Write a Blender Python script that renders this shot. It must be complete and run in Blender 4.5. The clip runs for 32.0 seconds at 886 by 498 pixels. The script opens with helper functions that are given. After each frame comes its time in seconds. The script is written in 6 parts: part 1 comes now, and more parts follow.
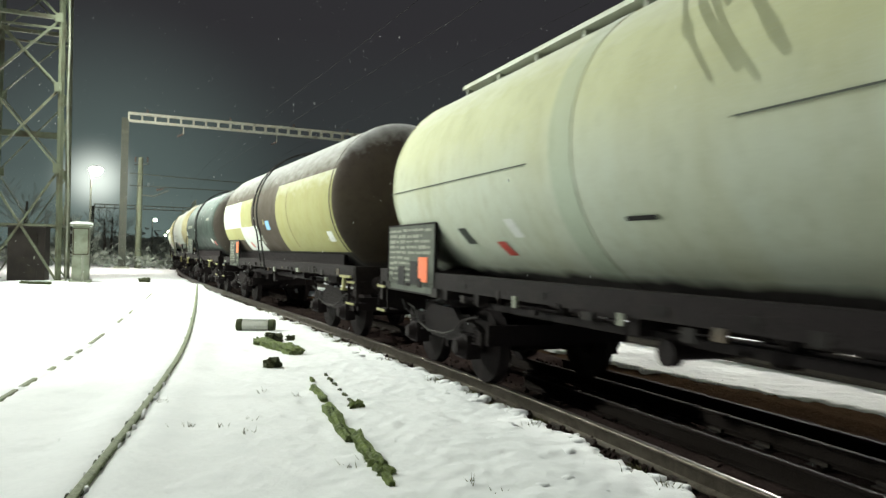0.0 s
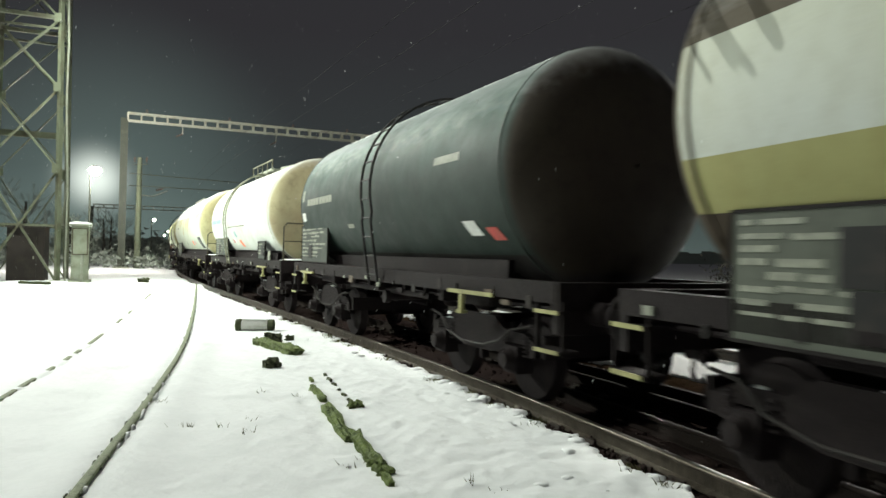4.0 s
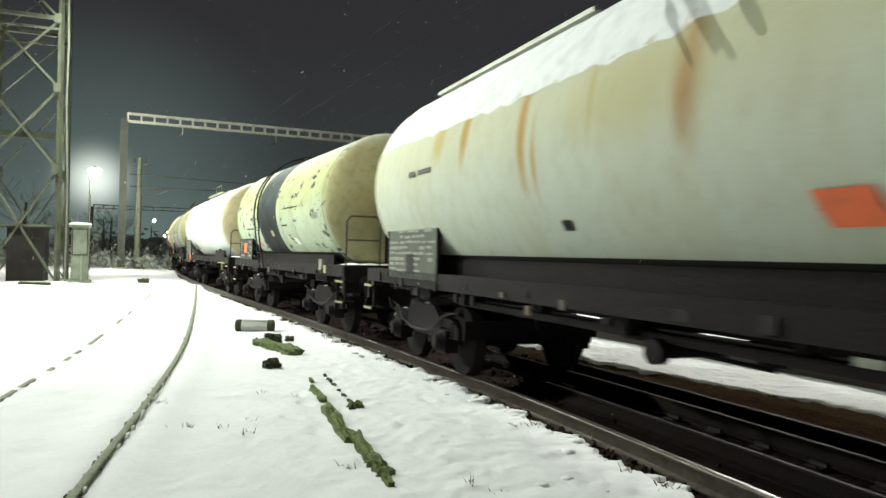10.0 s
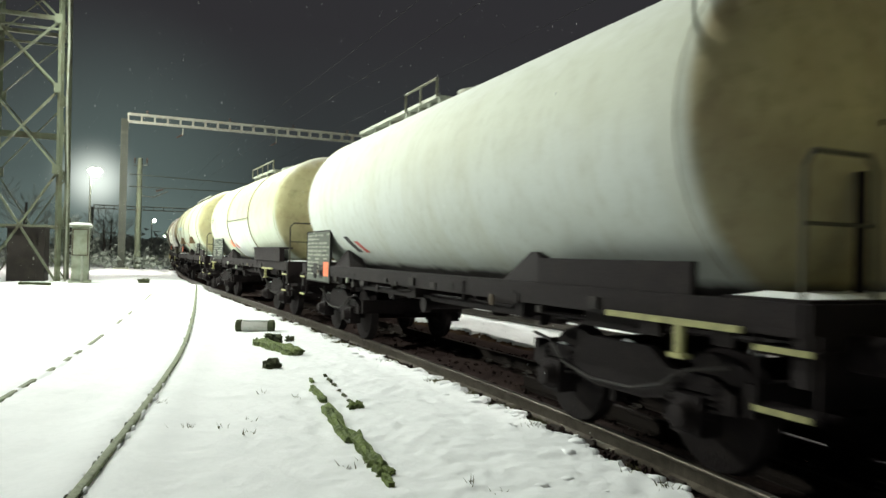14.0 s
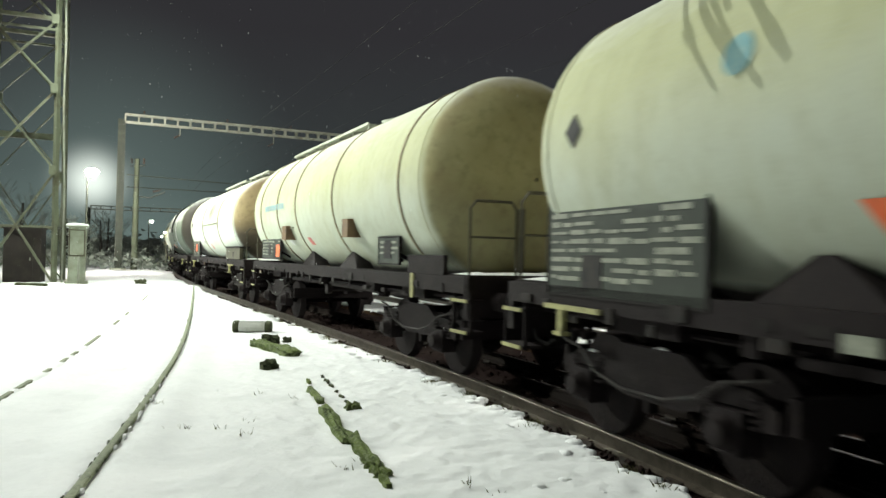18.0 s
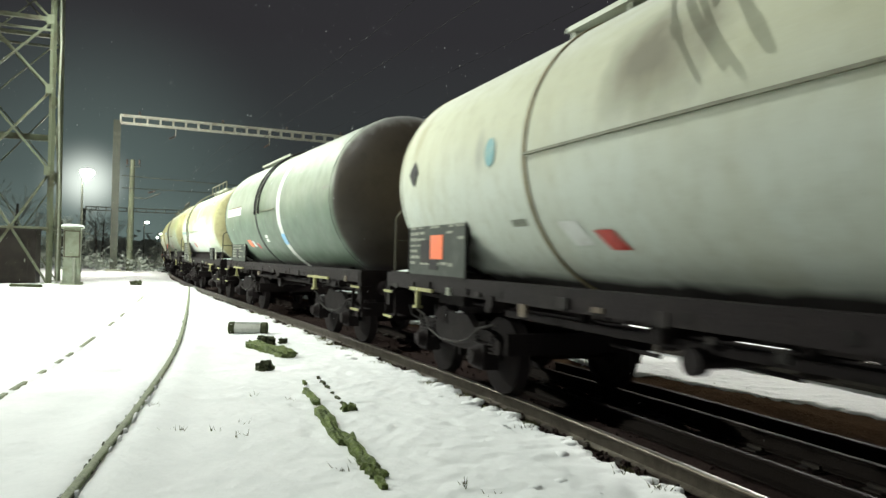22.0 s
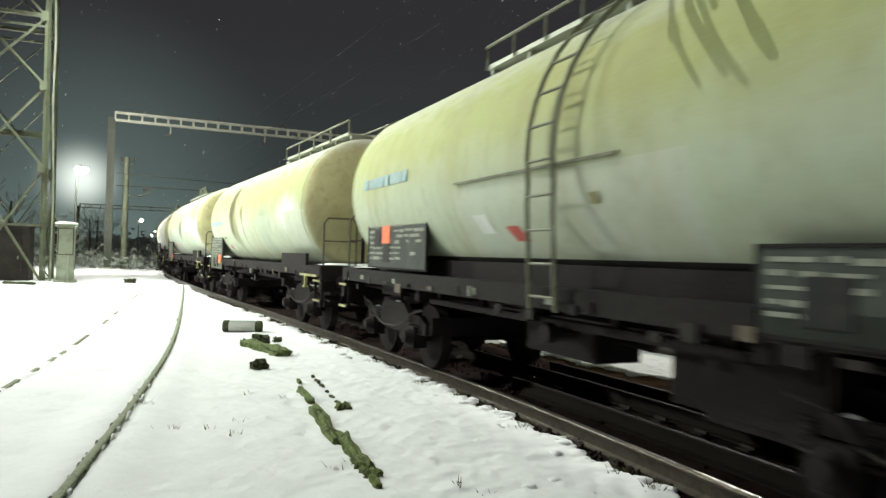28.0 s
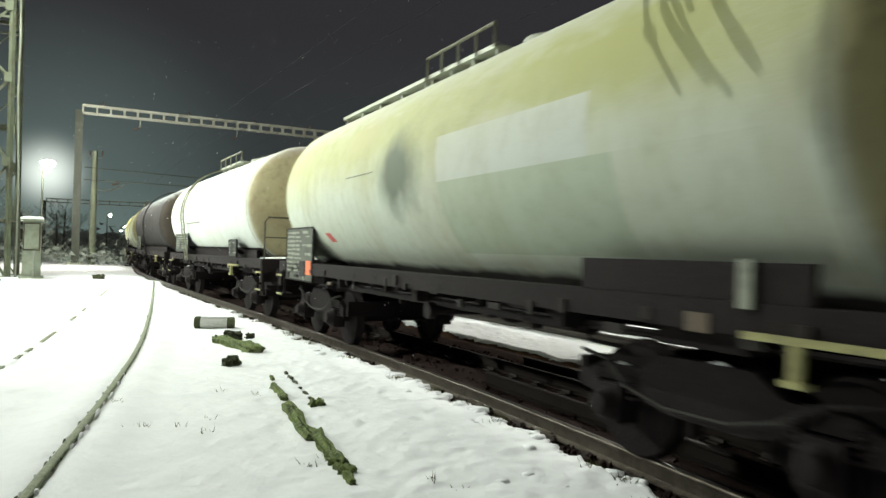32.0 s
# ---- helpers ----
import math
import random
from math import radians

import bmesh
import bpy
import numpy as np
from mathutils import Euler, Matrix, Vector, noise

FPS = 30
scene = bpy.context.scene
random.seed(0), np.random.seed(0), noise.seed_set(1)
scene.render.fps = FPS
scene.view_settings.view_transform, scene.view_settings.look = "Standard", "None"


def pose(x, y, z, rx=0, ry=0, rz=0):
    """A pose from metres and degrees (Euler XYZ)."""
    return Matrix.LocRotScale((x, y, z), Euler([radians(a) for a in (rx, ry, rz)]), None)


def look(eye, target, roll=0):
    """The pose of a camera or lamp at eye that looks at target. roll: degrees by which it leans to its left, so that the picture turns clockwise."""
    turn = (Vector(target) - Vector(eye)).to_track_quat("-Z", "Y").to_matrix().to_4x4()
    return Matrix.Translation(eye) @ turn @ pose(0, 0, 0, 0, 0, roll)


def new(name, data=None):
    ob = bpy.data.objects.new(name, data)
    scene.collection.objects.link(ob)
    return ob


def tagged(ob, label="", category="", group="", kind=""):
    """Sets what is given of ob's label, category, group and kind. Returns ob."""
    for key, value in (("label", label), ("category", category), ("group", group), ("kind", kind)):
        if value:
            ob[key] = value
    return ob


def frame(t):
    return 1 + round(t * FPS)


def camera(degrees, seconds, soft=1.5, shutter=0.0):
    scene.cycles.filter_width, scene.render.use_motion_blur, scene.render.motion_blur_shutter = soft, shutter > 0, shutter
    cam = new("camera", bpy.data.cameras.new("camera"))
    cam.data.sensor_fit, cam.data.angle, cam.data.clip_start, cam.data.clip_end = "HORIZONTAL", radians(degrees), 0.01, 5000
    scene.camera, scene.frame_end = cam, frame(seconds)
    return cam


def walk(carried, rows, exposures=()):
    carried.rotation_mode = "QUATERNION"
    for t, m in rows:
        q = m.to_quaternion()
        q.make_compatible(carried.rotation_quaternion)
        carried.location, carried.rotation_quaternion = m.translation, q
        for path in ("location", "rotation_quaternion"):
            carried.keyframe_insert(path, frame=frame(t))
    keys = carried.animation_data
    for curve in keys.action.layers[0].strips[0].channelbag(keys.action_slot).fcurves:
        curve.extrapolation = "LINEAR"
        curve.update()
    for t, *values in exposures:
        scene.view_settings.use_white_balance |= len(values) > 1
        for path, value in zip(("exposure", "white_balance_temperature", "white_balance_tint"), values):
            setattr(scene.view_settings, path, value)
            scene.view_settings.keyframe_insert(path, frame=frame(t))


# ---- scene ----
EYE = (0.0, 0.0, 1.6)
cam = camera(65.0, 32.0, 1.5, 0.5)


def aim(yaw, pitch, roll):
    """The camera's pose at its stand: yaw to the right, pitch up, lean to the left, in degrees."""
    a, b = radians(yaw), radians(pitch)
    return look(EYE, (math.sin(a) * math.cos(b), math.cos(a) * math.cos(b), EYE[2] + math.sin(b)), roll)


walk(cam, [(t, aim(a, b, c)) for t, a, b, c in ((0, -0.06, 0.48, 1.31), (1, -0.01, 0.48, 1.32), (13.5, -0.00, 0.55, 1.31), (14.5, -0.04, 0.55, 1.31), (16.5, 0.08, 0.56, 1.31), (18, 0.19, 0.63, 1.34), (19, 0.32, 0.64, 1.34), (20, 0.39, 0.67, 1.33), (21, 0.46, 0.69, 1.31), (22.5, 0.52, 0.74, 1.35), (25.5, 0.48, 0.75, 1.29), (27.5, 0.58, 0.67, 1.60), (28, 0.91, 0.67, 1.59), (28.5, 1.21, 0.70, 1.51), (29, 1.36, 0.71, 1.40), (29.5, 1.47, 0.72, 1.39), (30, 1.55, 0.72, 1.49), (30.5, 2.03, 0.60, 1.48), (31, 2.61, 0.21, 1.42), (31.5, 2.90, 0.23, 1.64), (32, 3.04, 0.38, 1.62))])

# ---- world and large lights ----
world = bpy.data.worlds.new("night")
scene.world = world
world.use_nodes = True
wn, wl = world.node_tree.nodes, world.node_tree.links
bg = wn["Background"]
tc = wn.new("ShaderNodeTexCoord")
sep = wn.new("ShaderNodeSeparateXYZ")
wl.new(tc.outputs["Generated"], sep.inputs[0])
ramp = wn.new("ShaderNodeValToRGB")
ramp.color_ramp.elements[0].position = 0.0
ramp.color_ramp.elements[0].color = (0.080, 0.108, 0.100, 1)
ramp.color_ramp.elements[1].position = 0.30
ramp.color_ramp.elements[1].color = (0.0290, 0.0285, 0.0315, 1)
e = ramp.color_ramp.elements.new(0.10)
e.color = (0.036, 0.044, 0.044, 1)
wl.new(sep.outputs["Z"], ramp.inputs[0])
# town haze put into the sky colour, lighter towards the lamps of the yard
vm = wn.new("ShaderNodeVectorMath")
vm.operation = "DOT_PRODUCT"
vm.inputs[1].default_value = Vector((-0.436, 0.897, 0.065)).normalized()
wl.new(tc.outputs["Generated"], vm.inputs[0])
gl = wn.new("ShaderNodeMapRange")
gl.inputs["From Min"].default_value, gl.inputs["From Max"].default_value = 0.960, 1.0
gl.inputs["To Min"].default_value, gl.inputs["To Max"].default_value = 0.0, 1.0
wl.new(vm.outputs["Value"], gl.inputs["Value"])
pw = wn.new("ShaderNodeMath")
pw.operation = "POWER"
pw.inputs[1].default_value = 2.2
wl.new(gl.outputs["Result"], pw.inputs[0])
mixw = wn.new("ShaderNodeMix")
mixw.data_type, mixw.blend_type = "RGBA", "ADD"
wl.new(pw.outputs[0], mixw.inputs["Factor"])
wl.new(ramp.outputs["Color"], mixw.inputs["A"])
mixw.inputs["B"].default_value = (0.062, 0.090, 0.082, 1)
# halo of the lamp in falling snow, painted into the sky close round it
vh = wn.new("ShaderNodeVectorMath")
vh.operation = "DOT_PRODUCT"
vh.inputs[1].default_value = Vector((-25.55, 50.75, 5.0)).normalized()
wl.new(tc.outputs["Generated"], vh.inputs[0])
gh = wn.new("ShaderNodeMapRange")
gh.inputs["From Min"].default_value, gh.inputs["From Max"].default_value = 0.9962, 1.0
wl.new(vh.outputs["Value"], gh.inputs["Value"])
ph = wn.new("ShaderNodeMath")
ph.operation = "POWER"
ph.inputs[1].default_value = 8.0
wl.new(gh.outputs["Result"], ph.inputs[0])
mixh = wn.new("ShaderNodeMix")
mixh.data_type, mixh.blend_type = "RGBA", "ADD"
wl.new(ph.outputs[0], mixh.inputs["Factor"])
wl.new(mixw.outputs["Result"], mixh.inputs["A"])
mixh.inputs["B"].default_value = (0.85, 0.92, 0.83, 1)
wl.new(mixh.outputs["Result"], bg.inputs["Color"])
bg.inputs["Strength"].default_value = 1.0


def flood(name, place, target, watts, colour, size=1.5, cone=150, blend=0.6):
    """A floodlight out of view: a spot lamp added to light the yard."""
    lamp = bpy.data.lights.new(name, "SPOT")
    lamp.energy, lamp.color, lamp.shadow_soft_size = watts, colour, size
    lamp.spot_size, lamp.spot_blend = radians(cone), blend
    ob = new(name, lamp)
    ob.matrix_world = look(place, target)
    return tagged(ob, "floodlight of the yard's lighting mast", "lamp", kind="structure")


flood("mast_flood", (-18.3, 30.6, 16.4), (-8.5, 26.5, 1), 27500, (0.93, 1.0, 0.89), 0.5, 125, 1.0)
# added fill from the left; no mast stands there
flood("west_flood", (-24.0, 18.0, 11.0), (-5, 21, 2), 25500, (0.94, 1.0, 0.90), 0.4, 108, 1.0)
flood("mast_flood_far", (-20.4, 34.9, 22.6), (-14, 62, 2), 27000, (1.0, 0.98, 0.88), 1.0)
# hangs on no mast; placed to match the cable shadows on the tanks
flood("yard_flood", (-7.0, 9.0, 13.5), (-1, 7.5, 0), 4400, (0.96, 1.0, 0.92), 0.06, 145, 0.7)
# unseen lamp behind the train, added to brighten the snow strip there
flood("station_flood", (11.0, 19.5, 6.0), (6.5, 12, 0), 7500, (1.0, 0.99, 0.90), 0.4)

scene.view_settings.exposure = 0.0

# ---- the line ----
HEADING = ((-120, -.30), (-30, -.33), (0, -.37), (5.6, -.395), (7.3, -.415), (9, -.46), (11.5, -.48), (17, -.51), (25, -.505), (30, -.50),
           (35, -.47), (40, -.45), (47, -.425), (60, -.395), (70, -.375), (120, -.33), (400, -.2))
GAUGE = 1.55


def line(anchor, heading):
    """Points of a curve x(y) through anchor whose slope dx/dy is given at some y."""
    y = np.arange(heading[0][0], heading[-1][0], 0.25)
    m = np.interp(y, [a for a, _ in heading], [b for _, b in heading])
    x = np.concatenate([[0], np.cumsum((m[1:] + m[:-1]) / 2 * 0.25)])
    x += anchor[0] - np.interp(anchor[1], y, x)
    return x, y, m


def beside(curve, off):
    """The curve moved off metres to its right (as seen looking away)."""
    x, y, m = curve
    k = np.sqrt(1 + m * m)
    return x + off / k, y - off * m / k, m


MAIN_NEAR = line((1.31, 7.28), HEADING)
MAIN = beside(MAIN_NEAR, GAUGE / 2)
MAIN_FAR = beside(MAIN_NEAR, GAUGE)
_len = np.concatenate([[0], np.cumsum(np.hypot(np.diff(MAIN[0]), np.diff(MAIN[1])))])
MAIN_S = np.interp(0, MAIN[1], _len) - _len          # falls with distance; 0 beside the camera


def on_main(s):
    return Vector((np.interp(-s, -MAIN_S, MAIN[0]), np.interp(-s, -MAIN_S, MAIN[1]), 0))


SPEED = ((-5, 5.2), (0, 5.25), (8, 5.35), (13, 5.4), (17.5, 5.65), (20.5, 5.95), (24, 6.1), (29, 6.4), (40, 6.5))
_tt = np.arange(-1, 40, 0.05)
_vv = np.interp(_tt, [a for a, _ in SPEED], [b for _, b in SPEED])
_run = np.concatenate([[0], np.cumsum((_vv[1:] + _vv[:-1]) / 2 * 0.05)])
_run -= np.interp(0, _tt, _run) - 0.15


def run(t):
    """How far the train has come at t seconds."""
    return float(np.interp(t, _tt, _run))


# ---- mesh helpers ----
class Build:
    """Gathers pieces of one mesh."""

    def __init__(self):
        self.v, self.f = [], []

    def add(self, verts, faces):
        n = len(self.v)
        self.v += [tuple(p) for p in verts]
        self.f += [tuple(n + i for i in f) for f in faces]
        return self

    def box(self, x0, y0, z0, x1, y1, z1, m=None):
        p = [Vector((x, y, z)) for z in (z0, z1) for y in (y0, y1) for x in (x0, x1)]
        if m:
            p = [m @ q for q in p]
        return self.add(p, [(0, 2, 3, 1), (4, 5, 7, 6), (0, 1, 5, 4), (2, 6, 7, 3), (0, 4, 6, 2), (1, 3, 7, 5)])

    def bar(self, a, b, w, h=None, up=(0, 0, 1)):
        """A square bar from a to b, w wide and h deep."""
        a, b = Vector(a), Vector(b)
        d = (b - a).normalized()
        s = d.cross(Vector(up))
        s = (s if s.length > 1e-4 else d.cross(Vector((1, 0, 0)))).normalized()
        u = s.cross(d)
        s, u = s * w / 2, u * (h or w) / 2
        p = [c + i * s + j * u for c in (a, b) for i, j in ((-1, -1), (1, -1), (1, 1), (-1, 1))]
        return self.add(p, [(0, 3, 2, 1), (4, 5, 6, 7), (0, 1, 5, 4), (1, 2, 6, 5), (2, 3, 7, 6), (3, 0, 4, 7)])

    def tube(self, pts, r, seg=8, closed=True):
        """A round tube along points; r one radius or one for each point."""
        pts = [Vector(p) for p in pts]
        rs = r if isinstance(r, (list, tuple)) else [r] * len(pts)
        v, f = [], []
        last = None
        for i, p in enumerate(pts):
            d = (pts[min(i + 1, len(pts) - 1)] - pts[max(i - 1, 0)]).normalized()
            if last is None:
                s = d.cross(Vector((0, 0, 1)))
                s = (s if s.length > 1e-3 else d.cross(Vector((1, 0, 0)))).normalized()
            else:
                s = (last - d * last.dot(d)).normalized()
            last = s
            u = d.cross(s)
            v += [p + (s * math.cos(a) + u * math.sin(a)) * rs[i] for a in (2 * math.pi * k / seg for k in range(seg))]
        for i in range(len(pts) - 1):
            for k in range(seg):
                a, b = i * seg + k, i * seg + (k + 1) % seg
                f.append((a, b, b + seg, a + seg))
        if closed:
            f += [tuple(reversed(range(seg))), tuple(range(len(v) - seg, len(v)))]
        return self.add(v, f)

    def lathe(self, prof, seg=48, axis="x", centre=(0, 0, 0)):
        """A body turned about an axis through centre; prof: rows of (place along the axis, radius)."""
        v, f = [], []
        c = Vector(centre)
        for t, r in prof:
            for k in range(seg):
                a = 2 * math.pi * k / seg
                p, q = r * math.cos(a), r * math.sin(a)
                v.append(c + Vector((t, p, q) if axis == "x" else (q, t, p) if axis == "y" else (p, q, t)))
        for i in range(len(prof) - 1):
            for k in range(seg):
                a, b = i * seg + k, i * seg + (k + 1) % seg
                f.append((a, b, b + seg, a + seg))
        f += [tuple(reversed(range(seg))), tuple(range(len(v) - seg, len(v)))]
        return self.add(v, f)

    def ring(self, x0, x1, z0, z1, t, y0, y1):
        """A rectangular frame in one piece, t wide, upright along x."""
        o, i = ((x0, z0), (x1, z0), (x1, z1), (x0, z1)), ((x0 + t, z0 + t), (x1 - t, z0 + t), (x1 - t, z1 - t), (x0 + t, z1 - t))
        v = [(x, y, z) for y in (y0, y1) for q in (o, i) for x, z in q]
        f = []
        for k in range(4):
            n = (k + 1) % 4
            f += [(k, n, n + 4, k + 4), (k + 8, k + 12, n + 12, n + 8), (k, k + 8, n + 8, n), (k + 4, n + 4, n + 12, k + 12)]
        return self.add(v, f)

    def beam(self, x0, x1, prof):
        """A rolled section along x: prof is a closed loop of (y, z)."""
        n = len(prof)
        v = [(x, y, z) for x in (x0, x1) for y, z in prof]
        return self.add(v, [tuple(range(n)), tuple(reversed(range(n, 2 * n)))] + [(k, k + n, (k + 1) % n + n, (k + 1) % n) for k in range(n)])

    def mesh(self, name, material, angle=35):
        me = bpy.data.meshes.new(name)
        me.from_pydata(self.v, [], self.f)
        me.materials.append(material)
        me.shade_smooth()
        me.set_sharp_from_angle(angle=radians(angle))
        return me


def part(name, b, material, parent=None, label="", angle=35):
    ob = new(name, b.mesh(name, material, angle) if isinstance(b, Build) else b)
    if isinstance(b, bpy.types.Mesh) and material is not None and not b.materials:
        b.materials.append(material)
    if parent is not None:
        ob.parent = parent
    if label:
        ob["label"] = label
    return ob


def thing(name, label, category, at=None, group="", kind=""):
    ob = new(name)
    ob.empty_display_size = 0.2
    if at is not None:
        ob.matrix_world = at
    return tagged(ob, label, category, group, kind)


# ---- materials ----
def mat(name, base, rough=0.6, metal=0.0, other=None, scale=4.0, amount=0.5, fine=None, fine_scale=60.0, bump=0.0, bump_scale=40.0,
        spec=0.5, coords="Object"):
    """A painted, weathered or grown surface: base colour, a second colour in stains, a third in fine grain, and relief."""
    m = bpy.data.materials.new(name)
    m.use_nodes = True
    n, l = m.node_tree.nodes, m.node_tree.links
    p = n["Principled BSDF"]
    p.inputs["Roughness"].default_value = rough
    p.inputs["Metallic"].default_value = metal
    p.inputs["Specular IOR Level"].default_value = spec
    t = n.new("ShaderNodeTexCoord")

    def noise_at(s, detail=5.0, r=0.6):
        q = n.new("ShaderNodeTexNoise")
        q.inputs["Scale"].default_value, q.inputs["Detail"].default_value, q.inputs["Roughness"].default_value = s, detail, r
        l.new(t.outputs[coords], q.inputs["Vector"])
        return q

    def mix(a, b, fac):
        q = n.new("ShaderNodeMix")
        q.data_type = "RGBA"
        l.new(fac, q.inputs["Factor"])
        for key, val in (("A", a), ("B", b)):
            if isinstance(val, tuple):
                q.inputs[key].default_value = (*val, 1)
            else:
                l.new(val, q.inputs[key])
        return q.outputs["Result"]

    def sharp(out, lo, hi):
        q = n.new("ShaderNodeMapRange")
        q.inputs["From Min"].default_value, q.inputs["From Max"].default_value = lo, hi
        l.new(out, q.inputs["Value"])
        return q.outputs["Result"]

    col = tuple(base)
    if other:
        col = mix(col, tuple(other), sharp(noise_at(scale).outputs["Fac"], 0.62 - 0.3 * amount, 0.72 + 0.1 * (1 - amount)))
    if fine:
        col = mix(col, tuple(fine), sharp(noise_at(fine_scale, 3).outputs["Fac"], 0.45, 0.75))
    if isinstance(col, tuple):
        p.inputs["Base Color"].default_value = (*col, 1)
    else:
        l.new(col, p.inputs["Base Color"])
    if bump:
        q = n.new("ShaderNodeBump")
        q.inputs["Strength"].default_value = bump
        q.inputs["Distance"].default_value = 0.02
        l.new(noise_at(bump_scale, 6).outputs["Fac"], q.inputs["Height"])
        l.new(q.outputs["Normal"], p.inputs["Normal"])
    return m


def glow(name, colour, strength):
    m = bpy.data.materials.new(name)
    m.use_nodes = True
    p = m.node_tree.nodes["Principled BSDF"]
    p.inputs["Base Color"].default_value = (*colour, 1)
    p.inputs["Emission Color"].default_value = (*colour, 1)
    p.inputs["Emission Strength"].default_value = strength
    return m


SNOW = mat("snow", (0.76, 0.775, 0.775), 0.8, other=(0.69, 0.71, 0.71), scale=2.2, amount=0.5, fine=(0.72, 0.735, 0.735), fine_scale=16, bump=0.55, bump_scale=13, spec=0.2)
BALLAST = mat("oily_ballast_stone", (0.036, 0.026, 0.024), 0.95, other=(0.055, 0.041, 0.035), scale=1.2, fine=(0.022, 0.016, 0.0155), fine_scale=30, bump=1, bump_scale=25, spec=0.0)
STEEL = mat("worn_rail_steel", (0.105, 0.09, 0.07), 0.40, 0.7, other=(0.04, 0.031, 0.022), scale=7, amount=0.75, bump=0.25)
RUST = mat("rusty_steel", (0.10, 0.075, 0.05), 0.75, 0.2, other=(0.05, 0.04, 0.03), scale=5, bump=0.4)
GRIME = mat("grimy_underframe_steel", (0.0135, 0.0100, 0.0103), 0.75, 0.0, other=(0.022, 0.017, 0.015), scale=3.4, amount=0.35, fine=(0.009, 0.0065, 0.007), fine_scale=24, bump=0.5, spec=0.12)
CONCRETE = mat("pale_concrete", (0.33, 0.35, 0.27), 0.9, other=(0.22, 0.24, 0.16), scale=1.5, bump=0.4)
GALV = mat("weathered_galvanised_steel", (0.36, 0.38, 0.31), 0.6, 0.2, other=(0.25, 0.24, 0.17), scale=2, bump=0.2)

BRAKE = mat("greasy_brake_gear", (0.022, 0.018, 0.016), 0.7, other=(0.012, 0.013, 0.012), scale=6, amount=0.6, bump=0.3, spec=0.15)

# ---- wagons ----
def tank_paint(name, low, top, stain, split=2.6, soft=0.7, streak=0.5, chips=None, chip_amount=0.0, rough=0.5, smudges=(), dust=0.55, soot=1.0, spec=0.22, dust_at=(0.74, 1.2), cap=((0.48, 0.46, 0.25), (0.37, 0.32, 0.165)), cap_shade=0.25):
    """Tank paint: one tone below and one above, run-down streaks, soot, and chips where the paint is gone."""
    m = bpy.data.materials.new(name)
    m.use_nodes = True
    n, l = m.node_tree.nodes, m.node_tree.links
    p = n["Principled BSDF"]
    t = n.new("ShaderNodeTexCoord")

    def noise_of(scale, vec=(1, 1, 1), detail=5.0):
        mp = n.new("ShaderNodeMapping")
        mp.inputs["Scale"].default_value = vec
        l.new(t.outputs["Object"], mp.inputs["Vector"])
        q = n.new("ShaderNodeTexNoise")
        q.inputs["Scale"].default_value, q.inputs["Detail"].default_value = scale, detail
        q.inputs["Roughness"].default_value = 0.62
        l.new(mp.outputs["Vector"], q.inputs["Vector"])
        return q.outputs["Fac"]

    def span(out, lo, hi, a=0.0, b=1.0):
        q = n.new("ShaderNodeMapRange")
        for k, v in (("From Min", lo), ("From Max", hi), ("To Min", a), ("To Max", b)):
            q.inputs[k].default_value = v
        l.new(out, q.inputs["Value"])
        return q.outputs["Result"]

    def mix(a, b, fac):
        q = n.new("ShaderNodeMix")
        q.data_type = "RGBA"
        l.new(fac, q.inputs["Factor"])
        for key, val in (("A", a), ("B", b)):
            if isinstance(val, tuple):
                q.inputs[key].default_value = (*val, 1)
            else:
                l.new(val, q.inputs[key])
        return q.outputs["Result"]

    sep = n.new("ShaderNodeSeparateXYZ")
    l.new(t.outputs["Object"], sep.inputs[0])
    add = n.new("ShaderNodeMath")
    add.operation = "MULTIPLY_ADD"
    l.new(noise_of(1.1), add.inputs[0])
    add.inputs[1].default_value = 0.9
    l.new(sep.outputs["Z"], add.inputs[2])
    col = mix(low, top, span(add.outputs[0], split + 0.45 - soft / 2, split + 0.45 + soft / 2))
    col = mix(col, stain, span(noise_of(1.6, (1.0, 0.25, 0.10)), 0.50, 0.74, 0.0, streak))
    col = mix(col, tuple(0.55 * c for c in stain), span(noise_of(0.55), 0.52, 0.85, 0.0, 0.55 * streak))
    col = mix(col, tuple(0.8 * c for c in low), span(noise_of(38.0, detail=3), 0.4, 0.8, 0.0, 0.35))
    col = mix(col, tuple(0.72 * c for c in stain), span(noise_of(7.5, (.8, 1, .5), 6), 0.48, 0.78, 0.0, 0.30))
    col = mix(col, tuple(min(.7, 1.12 * c) for c in low), span(noise_of(70.0, detail=2), 0.5, 0.75, 0.0, 0.35))
    if chips:
        col = mix(col, chips, span(noise_of(3.3, (0.9, 1, 1.5)), 0.66 - 0.12 * chip_amount, 0.70 - 0.12 * chip_amount))
    for sx, sz, rx, rz, tone, most in smudges:
        mp = n.new("ShaderNodeMapping")
        mp.vector_type = "TEXTURE"
        mp.inputs["Location"].default_value = (sx, 0, sz)
        mp.inputs["Scale"].default_value = (rx, 1e3, rz)
        l.new(t.outputs["Object"], mp.inputs["Vector"])
        ln = n.new("ShaderNodeVectorMath")
        ln.operation = "LENGTH"
        l.new(mp.outputs["Vector"], ln.inputs[0])
        mu = n.new("ShaderNodeMath")
        mu.operation = "MULTIPLY_ADD"
        l.new(noise_of(2.6, (1, 1, .4)), mu.inputs[0])
        mu.inputs[1].default_value = 1.1
        l.new(ln.outputs["Value"], mu.inputs[2])
        col = mix(col, tone, span(mu.outputs[0], 1.45, 0.85, 0.0, most))
